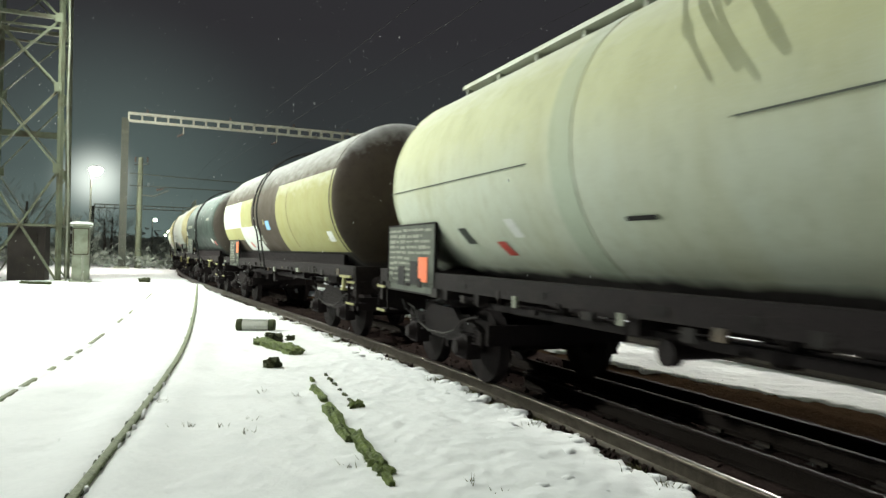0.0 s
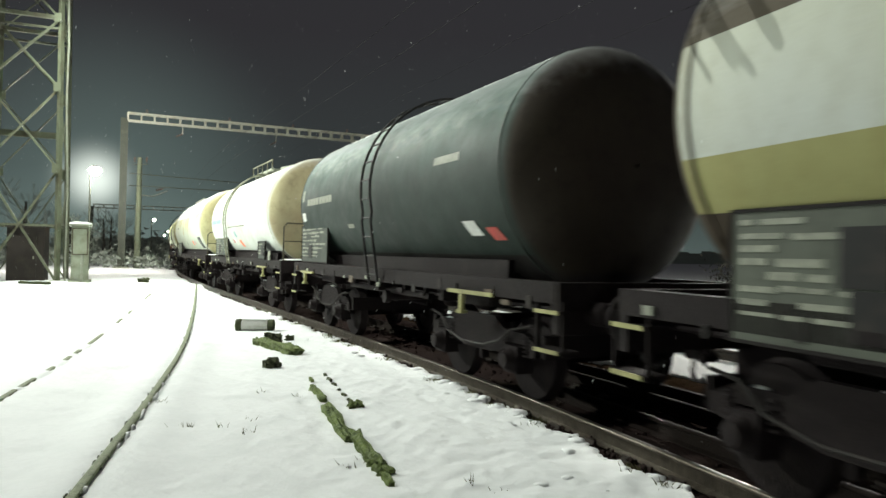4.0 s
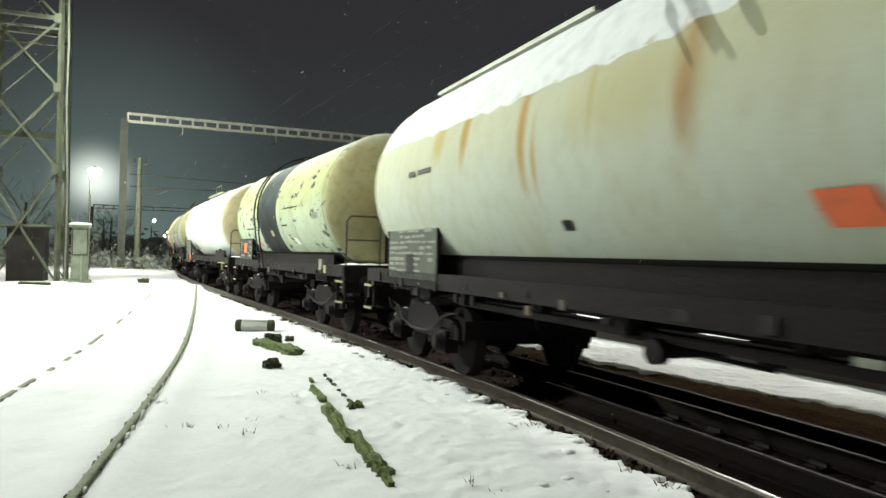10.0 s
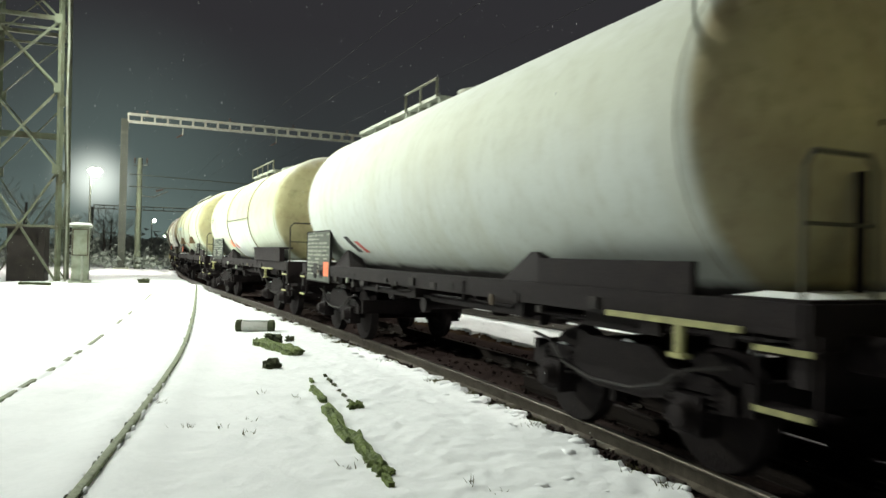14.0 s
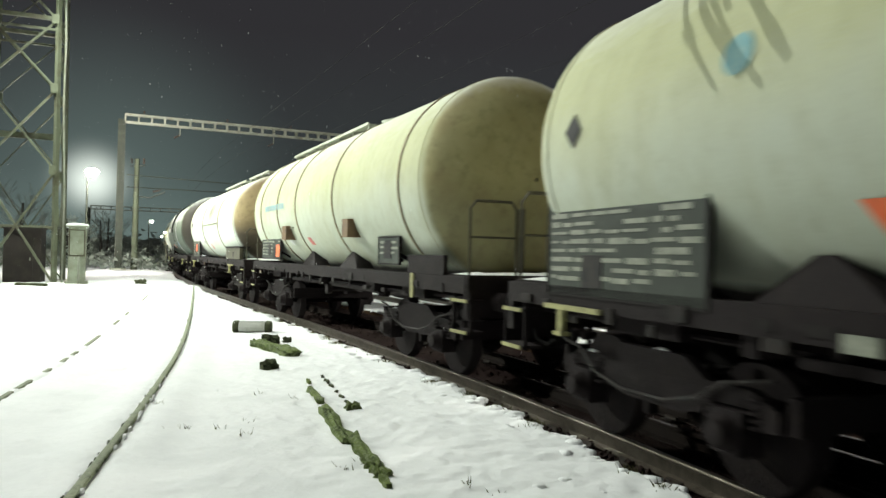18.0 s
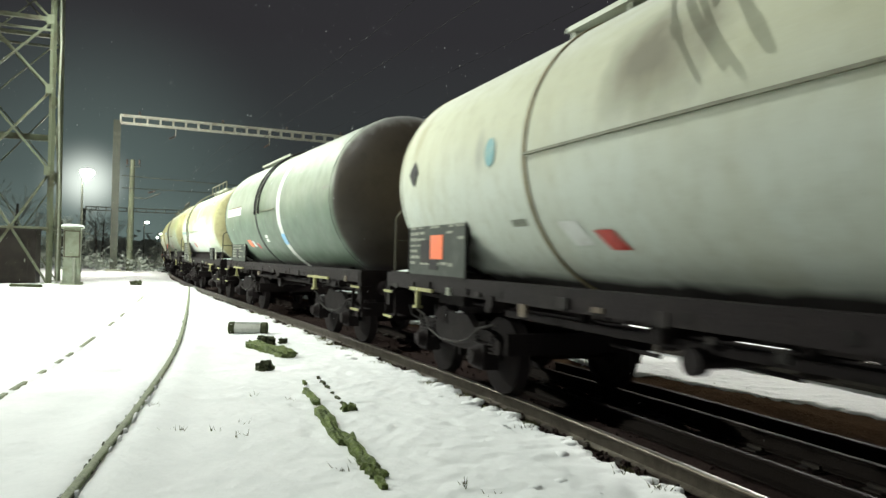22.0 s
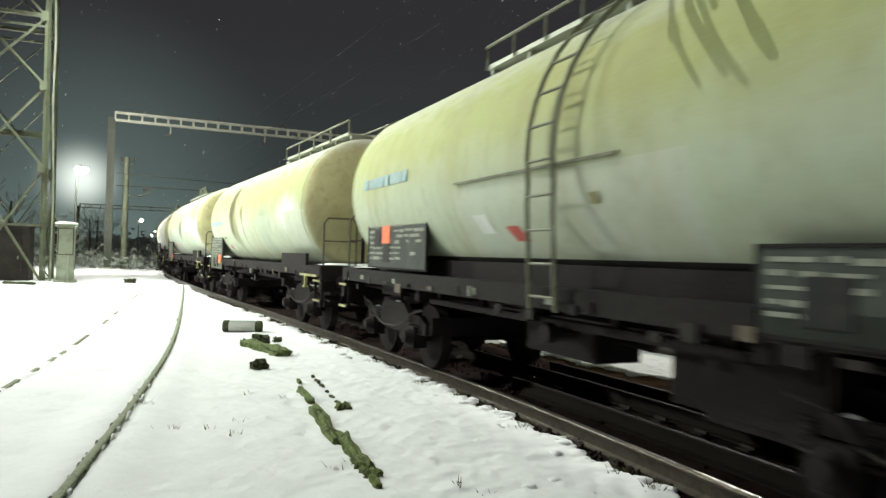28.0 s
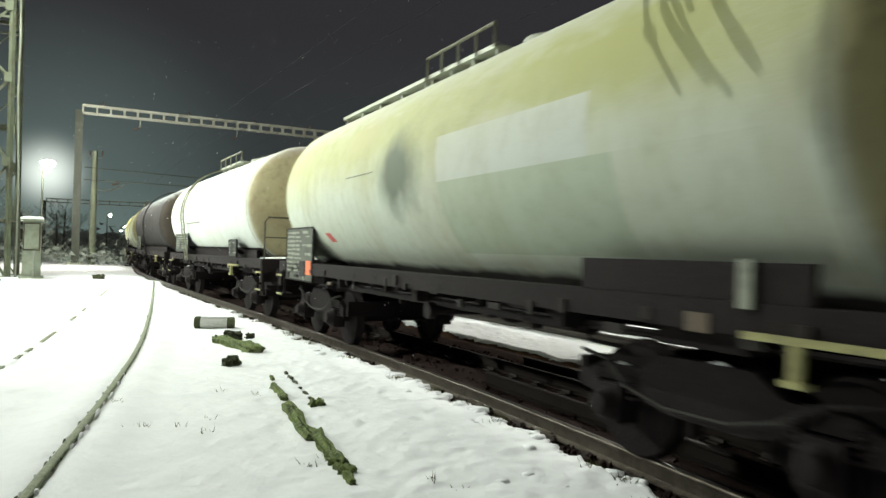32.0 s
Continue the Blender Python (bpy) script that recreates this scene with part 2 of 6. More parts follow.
    # dirt tone of the end caps, with the shade of their lower half
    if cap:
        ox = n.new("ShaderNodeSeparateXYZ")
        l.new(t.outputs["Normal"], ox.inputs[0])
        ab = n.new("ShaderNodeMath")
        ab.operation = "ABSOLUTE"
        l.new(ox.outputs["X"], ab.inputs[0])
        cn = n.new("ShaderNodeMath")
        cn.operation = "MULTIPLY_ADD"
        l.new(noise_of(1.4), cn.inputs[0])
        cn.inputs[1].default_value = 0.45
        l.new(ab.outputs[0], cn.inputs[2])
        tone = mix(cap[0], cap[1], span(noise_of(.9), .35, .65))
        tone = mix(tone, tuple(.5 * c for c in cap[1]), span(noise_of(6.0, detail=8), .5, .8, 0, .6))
        # shade on the lower half of the domed ends, put into the colour, ragged above
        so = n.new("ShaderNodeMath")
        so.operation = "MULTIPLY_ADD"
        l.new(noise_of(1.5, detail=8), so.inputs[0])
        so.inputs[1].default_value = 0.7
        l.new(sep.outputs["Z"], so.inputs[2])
        tone = mix(tone, (0.030, 0.024, 0.020), span(so.outputs[0], 3.05, 2.45, 0.0, cap_shade))
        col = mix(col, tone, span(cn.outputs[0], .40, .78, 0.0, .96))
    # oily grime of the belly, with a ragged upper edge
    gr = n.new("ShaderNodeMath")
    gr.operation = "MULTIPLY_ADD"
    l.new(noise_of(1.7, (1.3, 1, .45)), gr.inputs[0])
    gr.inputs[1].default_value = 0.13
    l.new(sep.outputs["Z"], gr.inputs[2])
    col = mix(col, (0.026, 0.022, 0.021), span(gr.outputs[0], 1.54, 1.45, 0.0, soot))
    # snow dust that lies where the shell faces up
    ge = n.new("ShaderNodeNewGeometry")
    up = n.new("ShaderNodeSeparateXYZ")
    l.new(ge.outputs["Normal"], up.inputs[0])
    du = n.new("ShaderNodeMath")
    du.operation = "MULTIPLY_ADD"
    l.new(noise_of(5.5, (.5, 1, 1)), du.inputs[0])
    du.inputs[1].default_value = 0.5
    l.new(up.outputs["Z"], du.inputs[2])
    col = mix(col, (0.72, 0.75, 0.74), span(du.outputs[0], *dust_at, 0.0, dust))
    l.new(col, p.inputs["Base Color"])
    p.inputs["Specular IOR Level"].default_value = spec
    l.new(span(noise_of(2.5), 0.3, 0.7, rough + 0.15, rough + 0.35), p.inputs["Roughness"])
    b = n.new("ShaderNodeBump")
    b.inputs["Strength"].default_value, b.inputs["Distance"].default_value = 0.16, 0.02
    l.new(noise_of(2.2), b.inputs["Height"])
    l.new(b.outputs["Normal"], p.inputs["Normal"])
    return m


SOOT = (0.16, 0.14, 0.10)
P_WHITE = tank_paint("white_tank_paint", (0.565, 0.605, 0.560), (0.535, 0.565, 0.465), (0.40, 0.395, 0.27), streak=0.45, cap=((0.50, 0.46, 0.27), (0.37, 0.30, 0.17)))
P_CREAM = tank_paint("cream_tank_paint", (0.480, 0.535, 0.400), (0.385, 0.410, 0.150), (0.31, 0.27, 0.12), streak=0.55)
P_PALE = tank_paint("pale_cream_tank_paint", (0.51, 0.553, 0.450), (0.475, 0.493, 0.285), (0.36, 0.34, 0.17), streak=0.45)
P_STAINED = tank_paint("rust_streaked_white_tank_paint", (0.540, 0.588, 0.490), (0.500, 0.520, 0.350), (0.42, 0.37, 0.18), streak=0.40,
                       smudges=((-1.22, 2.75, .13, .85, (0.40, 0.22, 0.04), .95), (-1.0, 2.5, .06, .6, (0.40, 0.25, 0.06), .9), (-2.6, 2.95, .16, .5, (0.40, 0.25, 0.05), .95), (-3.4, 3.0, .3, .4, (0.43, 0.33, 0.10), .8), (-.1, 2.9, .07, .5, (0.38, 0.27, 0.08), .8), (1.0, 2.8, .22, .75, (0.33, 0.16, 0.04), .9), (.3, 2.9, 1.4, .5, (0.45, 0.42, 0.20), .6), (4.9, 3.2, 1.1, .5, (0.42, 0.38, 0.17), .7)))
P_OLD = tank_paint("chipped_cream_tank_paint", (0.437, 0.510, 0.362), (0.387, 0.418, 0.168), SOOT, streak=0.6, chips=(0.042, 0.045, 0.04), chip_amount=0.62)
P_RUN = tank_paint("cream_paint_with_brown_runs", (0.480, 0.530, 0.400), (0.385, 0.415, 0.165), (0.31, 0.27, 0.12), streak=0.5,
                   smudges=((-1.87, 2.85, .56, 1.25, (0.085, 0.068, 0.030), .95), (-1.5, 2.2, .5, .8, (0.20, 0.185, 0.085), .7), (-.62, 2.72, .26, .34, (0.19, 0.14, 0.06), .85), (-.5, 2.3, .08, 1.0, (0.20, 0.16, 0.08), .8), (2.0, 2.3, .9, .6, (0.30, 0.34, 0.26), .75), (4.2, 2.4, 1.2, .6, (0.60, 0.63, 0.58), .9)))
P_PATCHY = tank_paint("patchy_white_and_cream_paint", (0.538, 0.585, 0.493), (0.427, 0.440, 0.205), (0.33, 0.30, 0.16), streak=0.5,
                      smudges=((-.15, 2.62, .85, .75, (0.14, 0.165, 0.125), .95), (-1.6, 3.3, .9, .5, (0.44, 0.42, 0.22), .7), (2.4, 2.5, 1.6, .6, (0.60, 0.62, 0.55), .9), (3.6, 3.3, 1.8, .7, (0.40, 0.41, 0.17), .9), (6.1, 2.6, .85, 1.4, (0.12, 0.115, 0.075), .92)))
P_BANDED = tank_paint("pale_cream_paint_with_rust_smudge", (0.555, 0.598, 0.528), (0.515, 0.530, 0.385), (0.35, 0.33, 0.19), streak=0.35, cap=((0.50, 0.39, 0.21), (0.36, 0.26, 0.14)), cap_shade=0.9,
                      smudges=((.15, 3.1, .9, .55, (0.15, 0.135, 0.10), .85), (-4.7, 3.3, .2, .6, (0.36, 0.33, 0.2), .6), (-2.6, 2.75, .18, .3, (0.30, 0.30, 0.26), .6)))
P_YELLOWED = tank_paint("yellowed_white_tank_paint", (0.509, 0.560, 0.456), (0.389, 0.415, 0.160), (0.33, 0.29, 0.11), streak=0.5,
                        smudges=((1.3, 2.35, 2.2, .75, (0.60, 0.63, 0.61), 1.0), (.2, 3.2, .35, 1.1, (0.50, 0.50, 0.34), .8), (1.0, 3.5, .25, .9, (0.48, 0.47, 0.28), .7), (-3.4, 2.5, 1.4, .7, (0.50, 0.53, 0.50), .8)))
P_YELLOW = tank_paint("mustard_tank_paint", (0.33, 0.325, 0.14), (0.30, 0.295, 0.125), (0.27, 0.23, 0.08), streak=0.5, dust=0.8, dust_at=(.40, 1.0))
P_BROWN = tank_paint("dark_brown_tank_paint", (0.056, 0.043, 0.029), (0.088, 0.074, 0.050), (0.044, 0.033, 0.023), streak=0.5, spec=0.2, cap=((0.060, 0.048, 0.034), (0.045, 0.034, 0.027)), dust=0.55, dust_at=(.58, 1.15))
# upper tone takes in the teal highlight along the tank
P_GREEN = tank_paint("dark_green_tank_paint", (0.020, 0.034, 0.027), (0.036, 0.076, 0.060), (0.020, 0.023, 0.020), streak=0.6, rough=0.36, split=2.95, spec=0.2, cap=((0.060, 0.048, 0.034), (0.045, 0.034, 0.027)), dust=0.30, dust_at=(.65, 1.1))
# upper tone takes in the pale sheen of the lit flank
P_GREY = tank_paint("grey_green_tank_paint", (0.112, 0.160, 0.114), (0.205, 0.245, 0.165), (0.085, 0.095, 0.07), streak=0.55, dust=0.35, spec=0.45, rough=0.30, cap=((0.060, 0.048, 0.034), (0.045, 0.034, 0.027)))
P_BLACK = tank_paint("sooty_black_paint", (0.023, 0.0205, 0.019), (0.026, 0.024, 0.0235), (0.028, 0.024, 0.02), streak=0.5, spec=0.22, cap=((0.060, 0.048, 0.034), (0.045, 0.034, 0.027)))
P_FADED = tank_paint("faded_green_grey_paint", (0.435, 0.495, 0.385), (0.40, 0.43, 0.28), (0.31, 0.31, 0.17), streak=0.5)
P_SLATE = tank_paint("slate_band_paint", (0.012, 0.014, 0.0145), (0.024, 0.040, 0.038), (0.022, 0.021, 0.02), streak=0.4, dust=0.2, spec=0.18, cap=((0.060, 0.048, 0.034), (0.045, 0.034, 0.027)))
PANEL = mat("dark_grey_panel_paint", (0.044, 0.051, 0.043), 0.65, other=(0.075, 0.085, 0.070), scale=3, amount=0.5, spec=0.15)
PANEL_PALE = mat("pale_grey_panel_paint", (0.085, 0.096, 0.076), 0.65, other=(0.048, 0.053, 0.042), scale=3, amount=0.5, spec=0.2)
FRAME_GREY = mat("dirty_grey_frame_paint", (0.015, 0.0128, 0.0125), 0.75, other=(0.010, 0.0085, 0.0082), scale=2, amount=0.6, fine=(0.022, 0.020, 0.018), fine_scale=20, bump=0.3, spec=0.10)
LADDER = mat("weathered_ladder_paint", (0.17, 0.175, 0.115), 0.65, other=(0.09, 0.08, 0.045), scale=6, amount=0.6)
OLIVE = mat("worn_olive_rail_paint", (0.06, 0.056, 0.03), 0.7, other=(0.022, 0.019, 0.014), scale=8, amount=0.6)
SEAM = mat("rusty_seam_band", (0.22, 0.18, 0.09), 0.7, other=(0.11, 0.085, 0.05), scale=4, amount=0.6)
M_RED = mat("red_sticker", (0.50, 0.05, 0.035), 0.5, other=(0.32, 0.06, 0.04), scale=9)
M_ORANGE = mat("orange_hazard_plate", (0.85, 0.16, 0.045), 0.5, other=(0.60, 0.13, 0.05), scale=9)
M_WHITE = mat("white_sticker", (0.66, 0.68, 0.64), 0.5, other=(0.45, 0.45, 0.40), scale=9)
M_BLUE = mat("faded_blue_lettering", (0.20, 0.36, 0.385), 0.6, other=(0.36, 0.43, 0.40), scale=8, amount=0.8)
M_SIGN = mat("bright_blue_sign", (0.16, 0.42, 0.68), 0.5, other=(0.30, 0.50, 0.62), scale=8)
M_TEAL = mat("teal_emblem", (0.08, 0.27, 0.29), 0.6, other=(0.20, 0.34, 0.30), scale=8)
M_BAR = mat("pale_lettering", (0.23, 0.245, 0.19), 0.6, other=(0.08, 0.088, 0.065), scale=14, amount=0.7, fine=(0.18, 0.19, 0.14), fine_scale=45)
M_YELLOW = mat("safety_yellow_paint", (0.29, 0.28, 0.11), 0.65, other=(0.12, 0.105, 0.05), scale=10, amount=0.6)
M_BLACK = mat("black_paint", (0.02, 0.02, 0.02), 0.6, other=(0.04, 0.035, 0.03), scale=6, spec=0.12)
RUBBLE_RUST = mat("rust_patch", (0.16, 0.10, 0.05), 0.8, other=(0.08, 0.055, 0.035), scale=6)
SNOW_CAP = mat("wind_packed_snow", (0.78, 0.81, 0.80), 0.8, other=(0.60, 0.63, 0.60), scale=5, amount=0.6, bump=0.6, bump_scale=14, spec=0.2)
COLOURS = dict(r=M_RED, o=M_ORANGE, w=M_WHITE, b=M_BLUE, s=M_SIGN, t=M_TEAL, k=M_BLACK, y=M_YELLOW, g=M_BAR, n=RUBBLE_RUST, d=PANEL, p=PANEL_PALE)

AX = 2.62
E_GAP = 1.4
BOGIE = 2.62                  # bogie pivot to the coupling point
WHEELS = []
_shared = {}


def shared(key, make, material, angle=35):
    """One mesh for alike parts of all wagons."""
    if key not in _shared:
        _shared[key] = make().mesh(key, material, angle)
    return _shared[key]


def bogie(w, x):
    """A two-axle freight bogie under the wagon at x along it."""
    bg_ = part("bogie", None, None, w, "")
    bg_.location = (x, 0, 0)

    def side():
        b = Build()
        top = [(-1.28, .52), (-1.28, .66), (-1.05, .76), (-.62, .76), (-.40, .90), (.40, .90), (.62, .76), (1.05, .76), (1.28, .66), (1.28, .52),
               (1.14, .50), (1.08, .63), (.72, .63), (.58, .52), (.34, .47), (-.34, .47), (-.58, .52), (-.72, .63), (-1.08, .63), (-1.14, .50)]
        k = len(top)
        v = [(px, y, pz) for y in (-.045, .045) for px, pz in top]
        f = [tuple(range(k)), tuple(reversed(range(k, 2 * k)))] + [(i, i + k, (i + 1) % k + k, (i + 1) % k) for i in range(k)]
        return b.add(v, f)

    def bolster():
        return Build().box(-.32, -.98, .52, .32, .98, .74).box(-.2, -.3, .74, .2, .3, .94)

    def axle_box():
        b = Build().box(-.14, -.10, -.15, .14, .10, .15)
        return b.lathe([(-.17, .10), (-.10, .13)], 14, "y")

    def spring():
        pts = [(0.062 * math.cos(a), 0.062 * math.sin(a), -.12 + .24 * a / 31.4) for a in np.linspace(0, 31.4, 50)]
        return Build().tube(pts, .016, 5)

    def wheelset():
        prof = [(-1.02, .05), (-.98, .065), (-.83, .07), (-.825, .13), (-.82, .38), (-.82, .455), (-.80, .46), (-.715, .475), (-.695, .49), (-.685, .485), (-.685, .40),
                (-.73, .37), (-.74, .16), (-.68, .12), (-.66, .08)]
        return Build().lathe(prof + [(-y, r) for y, r in reversed(prof)], 28, "y")

    for s in (-1, 1):
        o = part("side_frame", shared("side_frame", side, GRIME), None, bg_)
        o.location = (0, s * 1.0, 0)
        for a in (-.9, .9):
            o = part("axle_box", shared("axle_box", axle_box, GRIME), None, bg_)
            o.location = (a, s * 1.02, .46)
            o.rotation_euler = (0, 0, 0 if s < 0 else math.pi)
            for d in (-.2, .2):
                o = part("spring", shared("spring", spring, GRIME), None, bg_)
                o.location = (a + d, s * 1.0, .60)
    def pipe():
        return Build().tube([(-1.25, -1.09, .84), (-.95, -1.10, .80), (-.72, -1.11, .62), (-.30, -1.11, .53), (.25, -1.11, .54), (.62, -1.11, .63), (.86, -1.10, .78), (1.28, -1.09, .86)], .016, 6)

    def lid():
        return Build().lathe([(-.215, .02), (-.205, .085), (-.18, .10), (-.17, .10)], 12, "y")

    def ice():
        rn = random.Random(4)
        ring = [(.15 * math.cos(u) * rn.uniform(.7, 1.2), .045 * math.sin(u), 0) for u in np.linspace(0, 5.6, 8)]
        return Build().add(ring + [(.01, 0, .035)], [(i, (i + 1) % 8, 8) for i in range(8)])

    part("brake_pipe", shared("brake_pipe", pipe, BRAKE), None, bg_, "bent brake pipe")
    for a in (-.9, .9):
        o = part("axle_box_lid", shared("axle_box_lid", lid, GRIME), None, bg_)
        o.location = (a, -1.02, .46)
    for px, pz, q in ((-.86, .765, .6), (.1, .905, .7)):
        o = part("packed_snow", shared("packed_snow", ice, SNOW_CAP), None, bg_, "packed snow on the bogie frame")
        o.location, o.scale = (px, -1.01, pz), (q, 1, q)
    part("bolster", shared("bolster", bolster, GRIME), None, bg_)
    for a in (-.9, .9):
        o = part("wheelset", shared("wheelset", wheelset, GRIME), None, bg_)
        o.location = (a, 0, .46)
        WHEELS.append((o, w))
    for a in (-.36, .36):
        for s in (-1, 1):
            o = part("brake_shoe", shared("brake_shoe", lambda: Build().box(-.04, -.05, -.16, .04, .05, .16).bar((0, 0, .1), (0, 0, .38), .03), GRIME), None, bg_)
            o.location = (a, s * .75, .45)
    if x < 0:
        part("centre_web", shared("centre_web", lambda: Build().box(-2.1, -.04, .46, 1.32, .04, 1.12), GRIME), None, bg_)
    for x in (-.62, .62):
        o = part("brake_beam", shared("brake_beam", lambda: Build().box(-.05, -.78, .40, .05, .78, .56), GRIME), None, bg_)
        o.location = (x, 0, 0)
    for x in (-1.36, 1.36):
        o = part("end_transom", shared("end_transom", lambda: Build().box(-.04, -1.0, .52, .04, 1.0, .76), GRIME), None, bg_)
        o.location = (x, 0, 0)
    return bg_


def buffers(w, half):
    def sleeve():
        return Build().lathe([(0, .17), (.03, .17), (.03, .12), (.30, .115)], 18, "x")

    def head():
        return Build().lathe([(.28, .09), (.50, .085), (.52, .21), (.555, .225), (.575, .20), (.585, .08)], 22, "x")

    for s in (-1, 1):
        for y in (-.875, .875):
            o = part("buffer", shared("buffer_sleeve", sleeve, GRIME), None, w)
            o.location = (s * (half - .62), y, 1.06)
            o.rotation_euler = (0, 0, 0 if s > 0 else math.pi)
            part("buffer_head", shared("buffer_head", head, GRIME), None, o)
        b = Build().tube([(0, 0, 1.04), (s * .25, 0, 1.02), (s * .45, 0, .86), (s * .5, 0, .74)], .035, 8).lathe([(-.09, .05), (.09, .05)], 10, "y", (s * .5, 0, .70))
        o = part("screw_coupling", b, GRIME, w)
        o.location = (s * (half - .62), 0, 0)
        for y in (-.45, .45):
            o = part("brake_hose", Build().tube([(0, y, .95), (s * .18, y, .88), (s * .27, y * .9, .62), (s * .36, y * .7, .55), (s * .44, y * .6, .62)], .022, 6), M_BLACK, w)
            o.location = (s * (half - .66), 0, 0)


def on_tank(x, a, r, ax):
    a = radians(a)
    return (x, -r * math.cos(a), ax + r * math.sin(a))


def patch(x0, x1, a0, a1, r, ax, skew=0.0):
    """A painted patch or sticker that hugs the tank's side; skew slides its foot along the wagon."""
    b = Build()
    n = max(2, int(abs(a1 - a0) / 4) + 1)
    for rr, flip in ((r + .007, False), (r + .003, True)):
        v, f = [], []
        for i in range(n + 1):
            a = a0 + (a1 - a0) * i / n
            k = skew * (1 - i / n)
            v += [on_tank(x0 + k, a, rr, ax), on_tank(x1 + k, a, rr, ax)]
        f = [(2 * i, 2 * i + 1, 2 * i + 3, 2 * i + 2) for i in range(n)]
        b.add(v, [tuple(reversed(q)) for q in f] if flip else f)
    return b


def emblem(x, a, dx, da, r, ax, shape="d"):
    """A diamond (d), a round mark (o) or an upright triangle (v) on the tank's side."""
    b = Build()
    rim = []
    for i in range(24):
        u = 2 * math.pi * i / 24
        c, s_ = math.cos(u), math.sin(u)
        third = (u - math.pi / 2 + math.pi / 3) % (2 * math.pi / 3) - math.pi / 3
        k = 1 if shape == "o" else .5 / math.cos(third + (math.pi / 3 if third < 0 else -math.pi / 3)) if shape == "v" else 1 / (abs(c) + abs(s_))
        rim.append(on_tank(x + dx * c * k, a + da * s_ * k, r + .008, ax))
    return b.add([on_tank(x, a, r + .008, ax)] + rim, [(0, i + 1, (i + 1) % 24 + 1) for i in range(24)])


def panel(w, x0, x1, z0, z1, seed, pale=False, sticker=None, y=-1.31):
    """A data panel on the wagon's side with rows of markings too worn to read."""
    rnd = random.Random(seed)
    p = part("data_panel", Build().box(x0, y, z0, x1, y + .03, z1), PANEL_PALE if pale else PANEL, w, "dark data panel with worn rows of lettering")
    bx = x0 + rnd.uniform(.2, .55) * (x1 - x0)
    part("marking_block", Build().box(bx, y - .009, z0 + .08, bx + .3, y, z0 + .36), M_BLACK, p)
    part("panel_frame", Build().ring(x0 - .012, x1 + .012, z0 - .012, z1 + .012, .022, y - .010, y + .036), FRAME_GREY, p)
    for xx in (x0 + .25, x1 - .25):
        part("panel_bracket", Build().bar((xx, y + .03, z0 + .2), (xx, -1.0, z0 + .05), .05), GRIME, p)
    gap = rnd.uniform(.45, .65) * (x1 - x0) + x0          # the lettering stands in two columns
    rows = int((z1 - z0 - .1) / .080)
    for i in range(rows):
        z = z1 - .08 - i * .080
        x = x0 + .07
        while x < x1 - .2:
            ln = rnd.uniform(.08, .36)
            e = min(x + ln, x1 - .06)
            if rnd.random() < (.94 if x < gap else .66) and not (sticker and sticker[0] - .12 < e and x < sticker[1] + .03 and z - .05 < sticker[3] and z + .05 > sticker[2]):
                part("marking", Build().box(x, y - .006, z - rnd.choice((.012, .018, .026)), e, y, z + rnd.choice((.012, .018, .024))), M_BAR, p)
            x = e + rnd.uniform(.02, .08)
    if sticker:
        part("hazard_plate", Build().box(sticker[0], y - .010, sticker[2], sticker[1], y - .001, sticker[3]), M_ORANGE, p, "orange hazard plate")
        part("marking", Build().box(sticker[0] - .36, y - .008, sticker[2] - .05, sticker[0] - .06, y - .001, sticker[3] - .06), M_BLACK, p)
    return p


def ladder(w, x, r, ax, top_deg=85, foot=1.15, material=None, lean=0.0, hug=False):
    """A side ladder that leans on the tank and bends over its top."""
    material = material or LADDER
    b_pts = [] if hug else [(foot, -1.38), (2.1, -1.52)]
    up = [on_tank(0, a, r + .05, ax) for a in range(-4, top_deg + 1, 8)] if hug else [on_tank(0, a, r + .13, ax) for a in range(-14, top_deg + 1, 9)]
    lad = None
    for k, dx in enumerate((-.21, .21)):
        pts = [(x + dx + lean * (z - foot) / 3, y, z) for z, y in b_pts] + [(x + dx + lean * (q[2] - foot) / 3, q[1], q[2]) for q in up]
        o = part("ladder" if lad is None else "stile", Build().tube(pts, .022, 6), material, w if lad is None else lad, "steel side ladder bent over the tank" if lad is None else "")
        lad = lad or o
    line_ = [Vector((0, y, z)) for z, y in b_pts] + [Vector((0, q[1], q[2])) for q in up]
    cum = [0]
    for a, c in zip(line_, line_[1:]):
        cum.append(cum[-1] + (c - a).length)
    s = .12
    while s < cum[-1]:
        y = float(np.interp(s, cum, [p.y for p in line_]))
        z = float(np.interp(s, cum, [p.z for p in line_]))
        xx = x + lean * (z - foot) / 3
        part("rung", Build().tube([(xx - .21, y, z), (xx + .21, y, z)], .014, 6), material, lad)
        s += .30


def side_board(w, x0, x1, z=1.72, skirt=None):
    """A shelf along the frame with its skirt plate and a raking strut below; a low one is only a dark sheet, added for
    the shade under the tank.
    """
    if z < 1.68:
        part("skirt_plate", Build().box(x0, -1.30, 1.362, x1, -1.24, z), GRIME, w)
        return
    o = part("side_board", Build().box(x0, -1.36, z - .05, x1, -1.02, z), GRIME, w)
    part("skirt_plate", Build().box(x0 + .02, -1.34, 1.37, x1 - .02, -1.22, z - .05), skirt or GRIME, o)
    if skirt:
        part("vent", Build().box(x0 + 1.25, -1.348, 1.47, x0 + 1.37, -1.33, 1.60), M_BLACK, o)
    part("raking_strut", Build().bar((x0 + .15, -1.30, 1.36), (x0 + .85, -1.24, .82), .06), GRIME, o)


